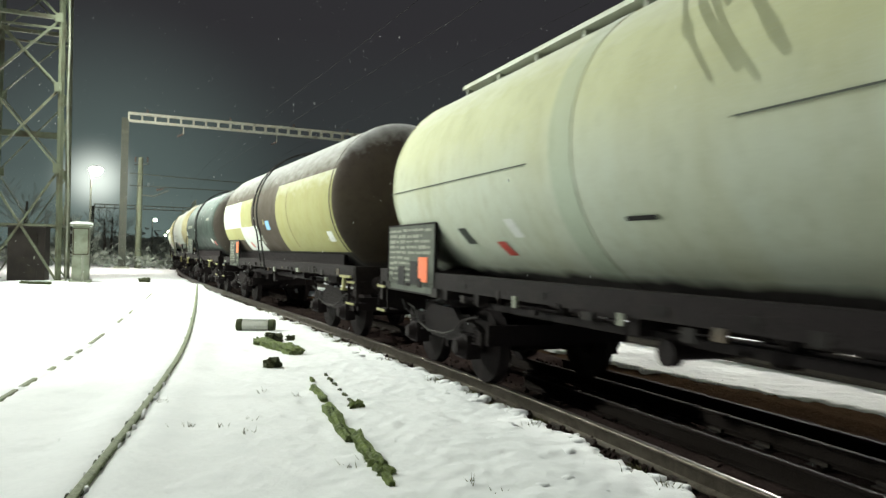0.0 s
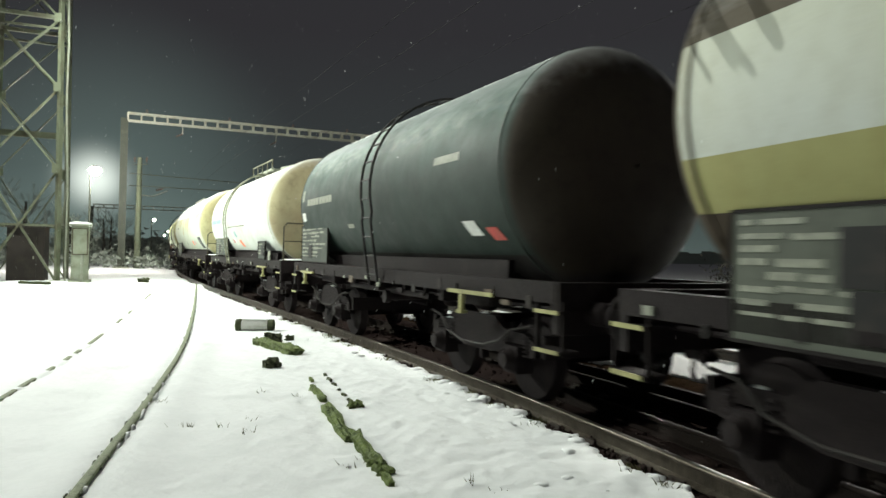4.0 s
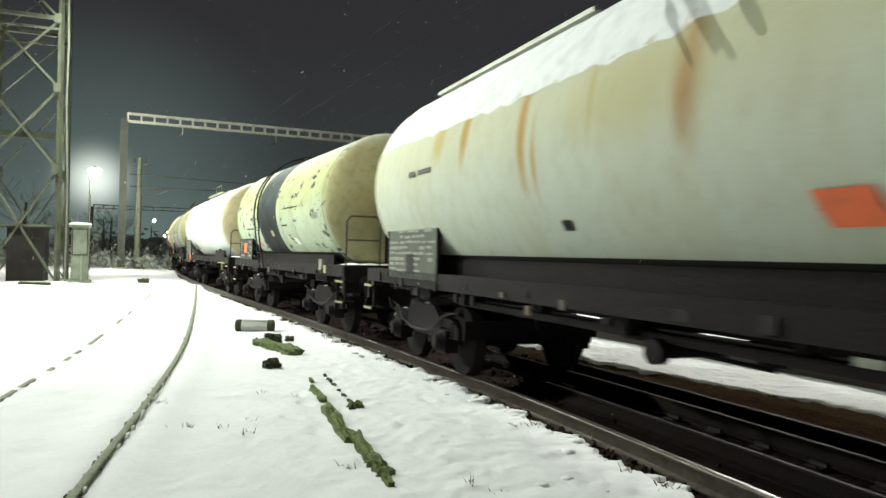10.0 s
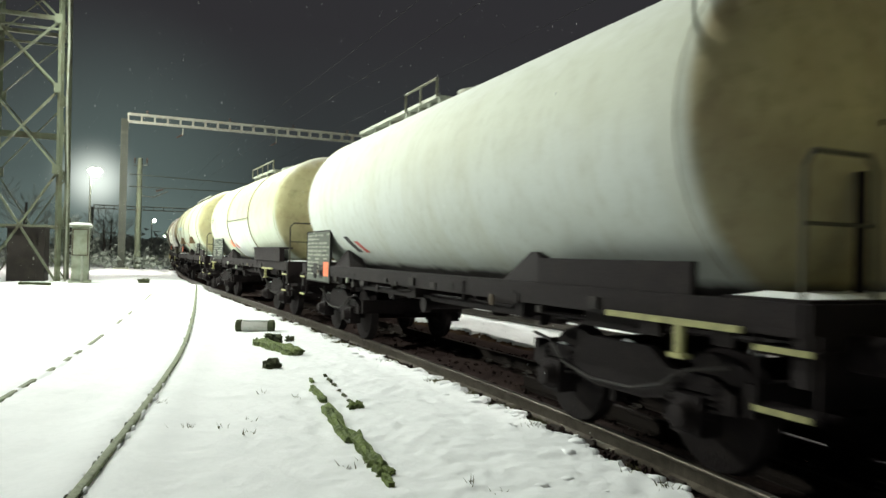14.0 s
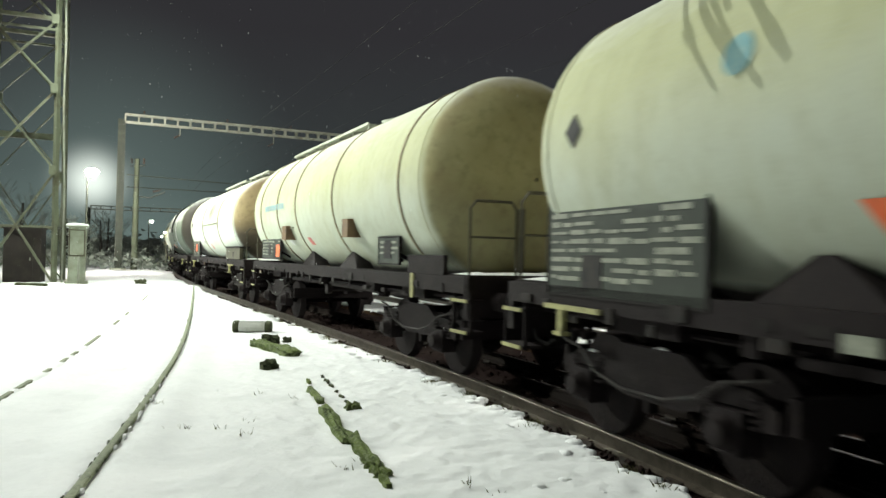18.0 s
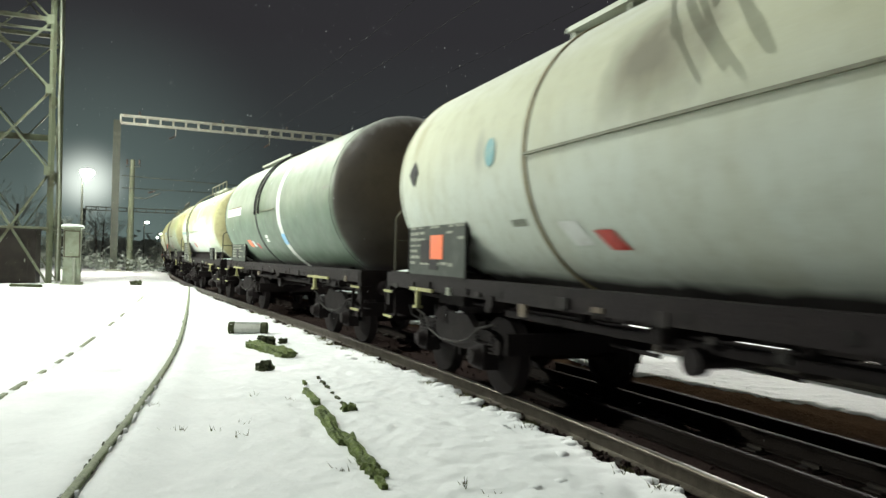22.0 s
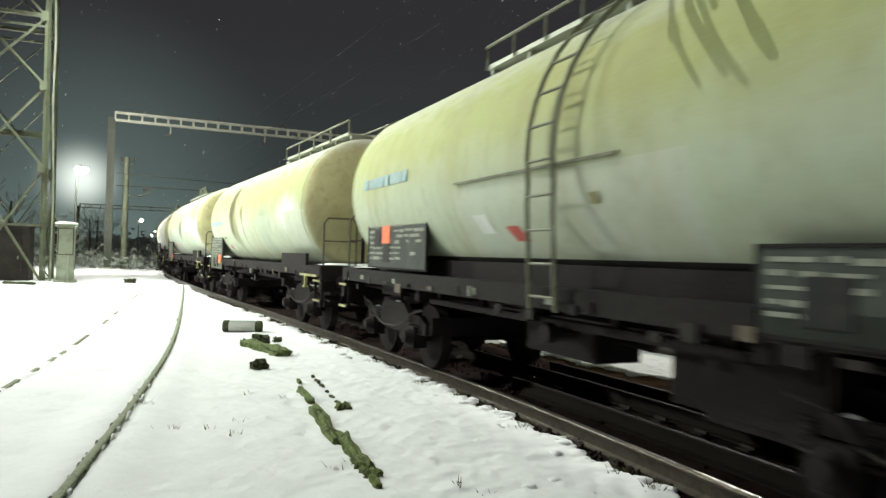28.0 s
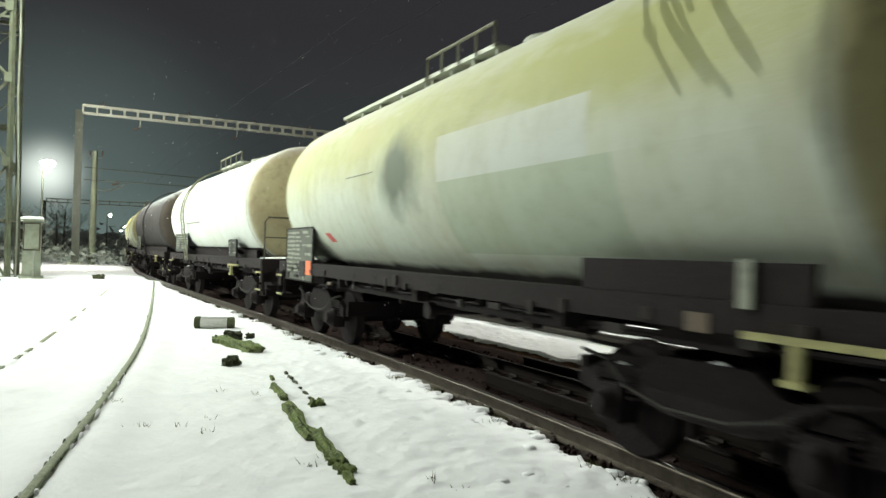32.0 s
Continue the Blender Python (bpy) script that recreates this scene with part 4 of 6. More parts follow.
SPECS = (
    dict(label="pale cream tank wagon with a grey data panel, bare steel walkway", paint=P_PALE, belly=False, plate=(-6.0, -4.02, 1.06, 2.02), pale=True,
         sticker=(-4.62, -4.28, 1.22, 1.56), marks=((-3.42, -3.2, -38, -29, "d", .1), (-2.55, -2.35, -45, -37, "r", .1), (-2.13, -1.93, -35, -26, "w", .1), (-.05, .32, -30.2, -28.6, "k"), (-5.6, -1.4, -5.4, -4.9, "p"), (1.2, 5.6, -5.4, -4.9, "p")),
         bands=((-.8, .36, P_FADED),), walk_at=((-5.2, -.9, False),), levers=((4.6, 5.6),), platform=1),
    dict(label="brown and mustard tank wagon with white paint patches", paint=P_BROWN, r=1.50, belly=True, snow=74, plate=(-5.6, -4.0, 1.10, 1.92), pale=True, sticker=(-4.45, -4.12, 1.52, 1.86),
         regions=((-6.4, -2.95, -15, 14, P_WHITE), (-6.4, -3.1, -32, -15, P_YELLOW), (-2.95, -1.4, -15, 16, P_YELLOW), (-3.1, -.85, -50, -15, P_WHITE), (1.5, 6.6, -50, 21, P_YELLOW)),
         marks=((.26, .66, -20.5, -11.5, "s", .06), (-.02, .22, -16.5, -9, "yv"), (-.66, -.5, -36, -25, "g"), (5.26, 5.58, -34.5, -26, "w"), (5.31, 5.53, -33, -27.5, "b"), (-2.95, -2.65, -44, -34, "w", .2), (-2.5, -2.3, -40, -33, "r", .15), (2.57, 2.60, -40, 12, "n", .1)),
         ladder_at=-.24, ladder_mat=M_BLACK, levers=((6.2, 6.75),),),
    dict(label="dark green tank wagon with pale lettering and snow on top", paint=P_GREEN, belly=True, snow=68, plate=(-4.55, -2.55, 1.39, 2.16),
         marks=tuple((-3.72 + .225 * i, -3.53 + .225 * i, -2.6, 2.8, "g") for i in range(8)) + ((-4.15, -3.98, 2, 11, "g"), (-4.18, -3.92, -15, -8, "w"), (-1.2, -.9, -24, -21, "g"),
         (3.2, 3.5, -33, -25, "w", .1), (3.7, 3.95, -36, -29, "r", .1), (2.6, 3.3, 5, 9, "g")), ladder_at=0.3, ladder_mat=M_BLACK, levers=((-4.35, -3.4), (3.0, 4.1)),),
    dict(label="clean white tank wagon with a side ladder and black belly", paint=P_WHITE, r=1.45, plate=(-4.3, -1.80, 1.42, 2.16), plate_2=(2.95, 3.8, 1.38, 1.85),
         ladder_at=-1.25, ladder_lean=.3, clean=True, walk_at=((-2.1, .75, True),), ridge=(-1.2, 1.4, -12), levers=((3.15, 4.2, .65),), platform=1,
         marks=((-.10, .24, -39, -29, "o", .1), (-.44, -.22, -25, -18, "t", .1), (-.84, -.62, -36, -26, "w", .1), (-1.0, -.82, -33, -28, "r")) + tuple((-4.4 + .24 * i, -4.2 + .24 * i, -5, 1, "b") for i in range(8))),
    dict(label="long white tank wagon with rust streaks, snow on top", paint=P_STAINED, r=1.49, plate=(-5.75, -3.72, 1.25, 2.02), pale=True, snow=19.5,
         marks=((4.5, 5.45, -42, -22, "d", .1), (4.5, 5.45, -23, -21, "k"), (5.37, 5.5, -36, -22, "k", .08), (4.62, 5.0, -28, -26.5, "g"), (4.64, 5.1, -31.5, -30, "g"), (4.66, 4.95, -35, -33.5, "g"), (4.68, 5.15, -38.5, -37, "g"), (1.84, 2.2, -35, -26, "o", .06), (1.84, 2.2, -31, -30.5, "k", .03), (2.75, 2.95, -34, -27, "r", .1), (-.75, -.6, -33, -29, "k")) + ((-4.35, -4.12, -.5, 2, "p"), (-4.02, -3.55, -.5, 2, "p")) , walk_at=((-6.0, -1.6, False),), levers=((4.7, 5.7),), platform=1),
    dict(label="old chipped cream tank wagon with a wide dark band", paint=P_OLD, r=1.44, plate=(-4.5, -2.7, 1.36, 1.95), sticker=(-3.85, -3.45, 1.55, 1.84),
         regions=((-1.45, .55, -50, 90, P_SLATE),), ladder_at=-1.15, ladder_mat=M_BLACK, ridge=(-3.0, -1.45, -16), levers=(), plates=((3.9, 4.11, 1.25, 1.47, "g"), (4.22, 4.39, 1.2, 1.35, "y")),
         marks=((-.3, -.05, -26, -20, "y"), (1.68, 1.95, -36, -29, "w", .1), (-2.15, -1.95, -38, -31, "r", .1), (3.62, 4.0, -12.5, -9.2, "g"), (3.62, 4.02, -13.2, -12.8, "k"), (3.6, 4.0, -8.9, -8.5, "k"), (1.3, 2.6, -1, -.2, "k"), (1.0, 1.5, -17, -15.5, "k"), (-3.2, -2.2, -17, -16, "k"), (4.05, 4.25, 0, 0.5, "g")), platform=1),
    dict(label="smooth white tank wagon, no black belly, short raised walkway", paint=P_WHITE, r=1.44, belly=False, gussets=(-3.6, 3.0), board=(3.4, 5.4, 1.60), plate=(-5.9, -4.05, 1.02, 2.04), pale=True, sticker=(-4.5, -4.15, 1.14, 1.42),
         walk_at=((-5.1, -2.45, False), (-2.4, -1.0, True)), marks=((-3.4, -3.15, -44, -30, "k", .35), (-2.9, -2.7, -44, -34, "r", .3)), levers=((4.55, 5.9, .6),), platform=1),
    dict(label="cream tank wagon with rust-stained bands and a teal emblem", paint=P_PALE, r=1.44, belly=False, gussets=(-2.3, 2.7), board=(2.4, 5.4), plate=(-5.15, -3.02, 1.28, 2.56), seams=(-1.5, 1.9), ridge=(-1.5, 1.9, -3),
         regions=((-1.5, 1.9, -60, -3, P_WHITE),), walk_at=((-2.4, .7, True),), platform=2, levers=((-5.1, -4.2), (3.6, 4.7)),
         marks=((-2.8, -2.55, 5, 16, "to"), (-4.66, -4.40, -3, 9, "kd"), (-1.95, -1.5, -38, -28, "o", .1), (-1.2, -.98, -40, -33, "r", .1), (-.85, -.6, -40, -31, "w", .1))),
    dict(label="pale cream tank wagon with three rusty bands and side boxes", paint=P_PALE, r=1.50, belly=False, board=(4.55, 5.7, 1.62), plate=(-5.15, -3.1, 1.45, 2.28), sticker=(-3.55, -3.2, 1.50, 1.80), plate_2=(3.42, 4.25, 1.47, 1.88),
         seams=(-4.55, -2.75, -1.1, 1.5, 4.6), boxes=((-2.2, -1.75, -25), (2.12, 2.5, -25)), gussets=(-1.0, 1.6), nose=.08, ridge=(-2.7, -1.5, -20), walk_at=((-5.4, .4, False),), levers=(), plates=((4.72, 4.82, 1.02, 1.36, "y"),), platform=2,
         marks=((-2.35, -2.1, -36, -28, "w", .12), (-.72, -.48, -36, -29, "r", .1)) + tuple((-4.0 + .24 * i, -3.8 + .24 * i, -2, 3, "b") for i in range(8))),
    dict(label="cream tank wagon with two rusty bands and a teal drop emblem", paint=P_BANDED, r=1.45, nose=.3, board=(3.2, 5.62, 1.77, OLIVE), belly=False, plate=(-5.15, -3.2, 1.36, 2.48), sticker=(-4.32, -3.9, 1.58, 1.89), seams=(-1.6, 2.0), ridge=(-1.6, 1.95, -2),
         walk_at=((-2.5, 1.65, False), (2.25, 5.2, False)), platform=2, levers=((-4.9, -4.1), (3.7, 4.6)),
         marks=((-2.45, -2.22, -3, 9, "to"), (-4.80, -4.46, -4, 10, "kd"), (-1.25, -.95, -38, -28, "w", .12), (-.75, -.5, -40, -32, "r", .12), (-2.1, -1.8, -29, -26, "g"))),
    # the narrow black band is the ladder's shadow line, set in paint
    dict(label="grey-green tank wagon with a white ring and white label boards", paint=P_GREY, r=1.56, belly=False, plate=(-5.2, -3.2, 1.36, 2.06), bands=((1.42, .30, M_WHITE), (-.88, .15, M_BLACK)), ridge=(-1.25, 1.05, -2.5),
         walk_at=((-5.2, -1.9, False),), levers=((-4.6, -3.3), (3.3, 4.6)), ladder_at=-.60, ladder_hug=True, ladder_mat=M_BLACK,
         marks=((-4.7, -2.75, -1.5, 6.5, "w"), (-4.2, -2.75, 6.5, 7.6, "n"), (-2.62, -2.23, -36, -28, "o", .1), (-2.1, -1.9, -36, -29, "w", .1), (-1.72, -1.5, -38, -32, "r", .1), (-.36, -.11, -27, -24, "w"), (-.36, -.11, -31, -28, "w"), (1.27, 1.57, -34, -24, "s"), (4.7, 5.1, 4, 6, "g"))),
    dict(label="yellowed white tank wagon with a side ladder and black belly", paint=P_YELLOWED, r=1.44, plate=(-4.45, -2.6, 1.15, 2.0), plate_2=(3.1, 3.95, 1.33, 1.75), ladder_at=-1.6, clean=True, walk_at=((-2.2, 1.3, True),), ridge=(-1.6, 1.45, -8),
         regions=((-3.6, 2.6, -50, -8, P_WHITE),), levers=((3.25, 4.15),), platform=1, marks=((-1.35, -1.05, -35, -27, "r", .2),) + tuple((-4.3 + .25 * i, -4.1 + .25 * i, -10, -6, "b") for i in range(6))),
    dict(label="yellowed cream tank wagon with a side ladder and blue lettering", paint=P_CREAM, r=1.44, plate=(-4.7, -2.3, 1.42, 2.12), sticker=(-4.05, -3.7, 1.78, 2.04), board=(2.2, 4.6, 1.36), plate_2=(2.9, 3.82, 1.19, 1.72), ladder_at=.62, ladder_lean=.42, clean=True, walk_at=((-2.4, .55, True),), ridge=(-1.2, 1.7, -8.5),
         regions=((-1.3, 2.4, -50, -8, P_PALE),), levers=((4.4, 5.3),), platform=2, gear=((-.5, .72, .66), (1.7, 2.15, .52)),
         marks=((-.95, -.65, -32, -23, "w", .12), (-.3, -.05, -36, -29, "r", .12), (1.25, 1.38, -23, -19, "y")) + tuple((-4.6 + .24 * i, -4.4 + .24 * i, -1, 5, "b") for i in range(8))),
    dict(label="yellowed cream tank wagon with brown run marks", paint=P_RUN, r=1.44, belly=False, board=(3.4, 5.3, 1.60), plate=(-5.9, -3.85, 1.02, 2.06), pale=True, sticker=(-4.5, -4.15, 1.2, 1.48), walk_at=((.4, 5.35, True),), levers=((5.15, 6.25),), platform=2, regions=((1.2, 2.4, -45, -5, P_FADED), (3.9, 6.2, -45, -5, P_PALE)),
         marks=((-3.25, -3.0, -41, -35, "ro"), (-2.85, -2.6, -43, -38, "w", .08), (-3.45, -3.2, -26, -24.5, "d")) + tuple((-5.3 + .25 * i, -5.06 + .25 * i, -8.5, -4, "b") for i in range(8))),
    dict(label="patchy white and cream tank wagon with a raised walkway rail", paint=P_PATCHY, r=1.45, belly=False, board=(3.4, 5.4, 1.60), plate=(-5.9, -4.1, 1.03, 2.0), pale=True, sticker=(-4.5, -4.2, 1.15, 1.4),
         walk_at=((-5.2, -1.5, False), (-1.4, .55, True)), regions=((.98, 3.59, -10, 10, P_WHITE), (.98, 3.85, -45, -10, P_FADED), (3.85, 5.2, -45, -10, P_PALE)), marks=((-3.6, -3.35, -38, -31, "r", .12), (-2.0, -.9, 1, 1.6, "g")), levers=((5.0, 6.1),), plates=((4.93, 5.03, 1.32, 1.62, "g"),), platform=1),
    dict(label="white tank wagon with a side ladder and black belly", paint=P_WHITE, r=1.44, plate=(-5.0, -2.6, 1.42, 2.1), plate_2=(3.2, 4.0, 1.38, 1.8), ladder_at=-2.4, walk_at=((-2.0, .8, True),), ridge=(-2.4, -.2, -12), levers=((3.4, 4.4),), platform=1),
    dict(label="black tank wagon with pale lettering", paint=P_BLACK, belly=True, plate=(-5.2, -3.2, 1.39, 2.1), ladder_at=0.0, ladder_mat=M_BLACK, levers=((3.4, 4.4),),),
    dict(label="yellowed cream tank wagon near the train's tail", paint=P_CREAM, belly=False, plate=(-5.2, -3.4, 1.3, 2.1), seams=(-1.5, 1.5), walk_at=((-1.0, 2.0, True),), levers=((3.4, 4.4),),),
    dict(label="pale cream tank wagon at the visible train's tail", paint=P_PALE, belly=True, plate=(-5.2, -3.4, 1.3, 2.1), walk_at=((-1.0, 2.0, True),), levers=((3.4, 4.4),),),
)
WAGONS = [wagon(ENDS[i] + E_GAP, ENDS[i + 1] + E_GAP, seed=i + 1, **s) for i, s in enumerate(SPECS)]


# ---- ground ----
def strip(curve, y0, y1, profile, step=0.5):
    """A long body along a curve: profile is a closed loop of (offset to the right, height)."""
    b = Build()
    x, y, m = curve
    ys = np.arange(y0, y1 + 1e-6, step)
    mm, xs = np.interp(ys, y, m), np.interp(ys, y, x)
    n = len(profile)
    v, f = [], []
    for X, Y, M in zip(xs, ys, mm):
        k = math.sqrt(1 + M * M)
        v += [(X + o / k, Y - o * M / k, z) for o, z in profile]
    for i in range(len(ys) - 1):
        for j in range(n):
            a, c = i * n + j, i * n + (j + 1) % n
            f.append((a, c, c + n, a + n))
    f += [tuple(reversed(range(n))), tuple(range(len(v) - n, len(v)))]
    return b.add(v, f)


RAIL = [(-.075, -.172), (.075, -.172), (.075, -.160), (.012, -.140), (.010, -.045), (.036, -.032), (.036, -.016), (.034, -.009), (.029, -.0035), (.022, -.001),
        (0, 0), (-.022, -.001), (-.029, -.0035), (-.034, -.009), (-.036, -.016), (-.036, -.032), (-.010, -.045), (-.012, -.140), (-.075, -.160)]
SIDE_B = line((-4.33, 11.72), ((-20, -.14), (0, -.23), (5, -.252), (6.6, -.256), (8, -.275), (9.4, -.277), (11.7, -.312), (14, -.333), (20, -.347), (31, -.353), (60, -.37)))
SIDE_C = beside(SIDE_B, -GAUGE)
FAR_D = beside(MAIN_NEAR, 5.0)


def offset(curve, x, y):
    """Signed distance of a point to the right of a curve."""
    cx, m = np.interp(y, curve[1], curve[0]), np.interp(y, curve[1], curve[2])
    return (x - cx) / math.sqrt(1 + m * m)


def fbm(x, y, s, o=4, seed=0.0):
    return noise.fractal((x * s, y * s, seed), 0.9, 2.0, o)


def ground_z(x, y):
    o = offset(MAIN, x, y)
    near_bank = 0.55 + 0.45 * min(1.0, max(0.0, (o + 4.2) / 1.8))
    z = -0.075 + 0.016 * fbm(x, y, 0.8, 3) + near_bank * (0.011 * fbm(x, y, 3.2, 4, 5.0) + 0.014 * fbm(x, y, 7.5, 2, 6.0)) + (0.010 * near_bank * fbm(x, y, 15.0, 2, 8.0) if -3 < x < 5 and 2 < y < 15 else 0)
    # trodden dents
    t = fbm(x, y, 2.3, 2, 9.0)
    z -= 0.055 * max(0.0, t - 0.42)
    ragged = 0.16 * fbm(x, y, 1.7, 4, 2.0) + 0.09 * fbm(x, y, 6.0, 3, 4.0)
    left, right = -1.12 + .9 * ragged, float(np.interp(y, (5, 8, 9, 10.5, 13, 60), (3.0, 2.8, 2.55, 2.2, 2.15, 2.5))) + .7 * ragged
    if y < 110 and left < o < right:
        d = min(o - left, right - o)
        z = z - 0.32 * min(1.0, d / 0.10)
    b = offset(SIDE_B, x, y)
    if y < 33:
        for s in (b, b + GAUGE):
            if abs(s) < 0.62:
                zr = (-0.014 if s == b else -0.054) - (0.020 if s == b else 0.0) * (s > 0) - 0.03 * max(0, 1 - abs(s) / 0.05) + (0.012 if s == b else 0.004) * fbm(x, y, 3.0, 2, 11.0)
                k = min(1.0, (0.62 - abs(s)) / 0.45)
                k = k * k * (3 - 2 * k)
                z = z * (1 - k) + zr * k
    if -22 < x < -12 and y > 26:
        z += 0.10 * max(0, fbm(x, y, 0.5, 2, 7.0))
    return z


def steps_of(*spans):
    out = []
    for a, b, n in spans:
        out += list(np.linspace(a, b, n, endpoint=False))
    return out + [spans[-1][1]]


gx = steps_of((-700, -60, 12), (-60, -20, 20), (-20, -8, 60), (-8, -2.5, 70), (-2.5, 4.5, 160), (4.5, 14, 60), (14, 40, 20), (40, 700, 12))
gy = steps_of((-300, -16, 12), (-16, -10, 12), (-10, 3, 80), (3, 14.5, 265), (14.5, 40, 130), (40, 110, 50), (110, 1200, 16))
verts = [(x, y, ground_z(x, y)) for y in gy for x in gx]
nx = len(gx)
faces = [(j * nx + i, j * nx + i + 1, (j + 1) * nx + i + 1, (j + 1) * nx + i) for j in range(len(gy) - 1) for i in range(nx - 1)]
gm = Build().add(verts, faces).mesh("ground", SNOW, 180)
tagged(part("ground", gm, None), "snow-covered railway yard, trodden and lumpy", "ground", kind="structure")

# crumbs and clods of snow along the bank's broken edge
rnd = random.Random(17)
b = Build()
for i in range(260):
    y = 3.0 + 17 * rnd.random() ** 1.6
    o = rnd.gauss(-1.13, .06) if i % 5 else -1.15 - abs(rnd.gauss(0, .35))
    X, M = np.interp(y, MAIN[1], MAIN[0]), np.interp(y, MAIN[1], MAIN[2])
    k = math.sqrt(1 + M * M)
    cx, cy = X + o / k, y - o * M / k
    gz = ground_z(cx, cy)
    if gz < -.2:
        continue
    q = rnd.uniform(.02, .05) if rnd.random() < .7 else rnd.uniform(.05, .10)
    ph, el = rnd.uniform(0, 6.28), rnd.uniform(.7, 1.4)
    pts = []
    for h, rr in ((-.3, 1.1), (.08, .85), (.22, .45)):
        for j in range(7):
            a = ph + j * 6.283 / 7
            g = q * rr * rnd.uniform(.8, 1.2)
            pts.append((cx + g * math.cos(a) * el, cy + g * math.sin(a), gz + q * h * rnd.uniform(.8, 1.2)))
    pts.append((cx, cy, gz + q * .26))
    b.add(pts, [(r * 7 + j, r * 7 + (j + 1) % 7, r * 7 + 7 + (j + 1) % 7, r * 7 + 7 + j) for r in (0, 1) for j in range(7)] + [(14 + j, 14 + (j + 1) % 7, 21) for j in range(7)])
tagged(part("snow_clods", b, SNOW, angle=180), "loose clods of snow along the bank's broken edge", "snow", kind="stuff")

# ballast bed, a dark ridge of stone under the train
b = Build()
v, f = [], []
by, bo = np.arange(-30, 60, 0.16), np.linspace(-1.75, 2.75, 46)
for y in by:
    X, M = np.interp(y, MAIN[1], MAIN[0]), np.interp(y, MAIN[1], MAIN[2])
    k = math.sqrt(1 + M * M)
    for o in bo:
        px, py = X + o / k, y - o * M / k
        h = -0.205 + 0.035 * noise.noise((px * 9, py * 9, 1)) + 0.02 * noise.noise((px * 21, py * 21, 2)) - (0.25 * max(0, abs(o - .3) - 1.45))
        h += 0.032 * max(0, 1 - max(0, abs(o) - .5) / .2)
        h += 0.10 * max(0, 1 - abs(o - 1.95) / 0.55)
        v.append((px, py, h))
nb = len(bo)
f = [(j * nb + i, j * nb + i + 1, (j + 1) * nb + i + 1, (j + 1) * nb + i) for j in range(len(by) - 1) for i in range(nb - 1)]
tagged(part("ballast", b.add(v, f), BALLAST, angle=180), "dark oily ballast bed under the train", "ballast", kind="structure")
# brown earth shoulder between the bed and the snow
SHOULDER = mat("brown_frozen_earth", (0.058, 0.036, 0.022), 0.95, other=(0.026, 0.017, 0.011), scale=5, amount=0.7, fine=(0.075, 0.052, 0.033), fine_scale=40, bump=1.0, bump_scale=22, spec=0.0)
b = Build()
v, f = [], []
bo = np.linspace(1.55, 3.4, 26)
for y in by:
    X, M = np.interp(y, MAIN[1], MAIN[0]), np.interp(y, MAIN[1], MAIN[2])
    k = math.sqrt(1 + M * M)
    for o in bo:
        px, py = X + o / k, y - o * M / k
        v.append((px, py, -.26 + .16 * min(1, max(0, (o - 1.55) / .75)) - .30 * max(0, o - 2.95) + .025 * noise.noise((px * 7, py * 7, 4)) + .015 * noise.noise((px * 19, py * 19, 8))))
nb = len(bo)
f = [(j * nb + i, j * nb + i + 1, (j + 1) * nb + i + 1, (j + 1) * nb + i) for j in range(len(by) - 1) for i in range(nb - 1)]
tagged(part("earth_shoulder", b.add(v, f), SHOULDER, angle=180), "bare brown earth shoulder along the ballast bed", "ground", kind="structure")
far_bed = strip(MAIN, 59.5, 300, [(-1.7, -.5), (-1.3, -.12), (1.9, -.12), (2.3, -.5)], 3.0)
tagged(part("far_ballast", far_bed, BALLAST), "dark ballast bed along the distant line", "ballast", kind="structure")

WOOD = mat("tarred_sleeper_wood", (0.024, 0.018, 0.016), 0.9, other=(0.034, 0.027, 0.023), scale=3, bump=0.5, bump_scale=20, spec=0.0)
OILY = mat("oily_rusted_steel", (0.03, 0.022, 0.016), 0.6, 0.3, other=(0.012, 0.010, 0.008), scale=9)
track = thing("main_track", "curved track on dark ballast with worn rails", "track", kind="structure")
# darker copy of the rail steel: weak glint under the train, set in colour
DIM_RAIL = mat("dull_rail_steel", (0.022, 0.017, 0.015), 0.75, 0.0, other=(0.018, 0.013, 0.010), scale=1.1, amount=0.7, bump=0.6, spec=0.08)
for c, m in ((MAIN_NEAR, STEEL), (MAIN_FAR, DIM_RAIL)):
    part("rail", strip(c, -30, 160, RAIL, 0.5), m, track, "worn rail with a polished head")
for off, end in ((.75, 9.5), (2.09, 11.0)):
    part("closure_rail", strip(beside(MAIN_NEAR, off), -20, end, RAIL, 0.5), DIM_RAIL, track, "rail of a turnout lying within the bed")
sl = Build().box(-1.3, -.13, -.16, 1.3, .13, 0).mesh("sleeper", WOOD)
pl = Build().box(-.17, -.08, 0, .17, .08, .014).box(-.10, -.09, .014, -.07, .09, .045).box(.07, -.09, .014, .10, .09, .045).mesh("tie_plate", OILY)
s = -28.0
while s < 30:
    p, q = on_main(s), on_main(s + .1)
    o = part("sleeper", sl, None, track)
    o.matrix_basis = Matrix.Translation(p + Vector((0, 0, -.185))) @ pose(0, 0, 0, 0, 0, math.degrees(math.atan2(q.y - p.y, q.x - p.x)) + 90)
    for d in (-GAUGE / 2, GAUGE / 2):
        t_ = part("tie_plate", pl, None, o)
        t_.location = (d, 0, 0.0)
    s += .62

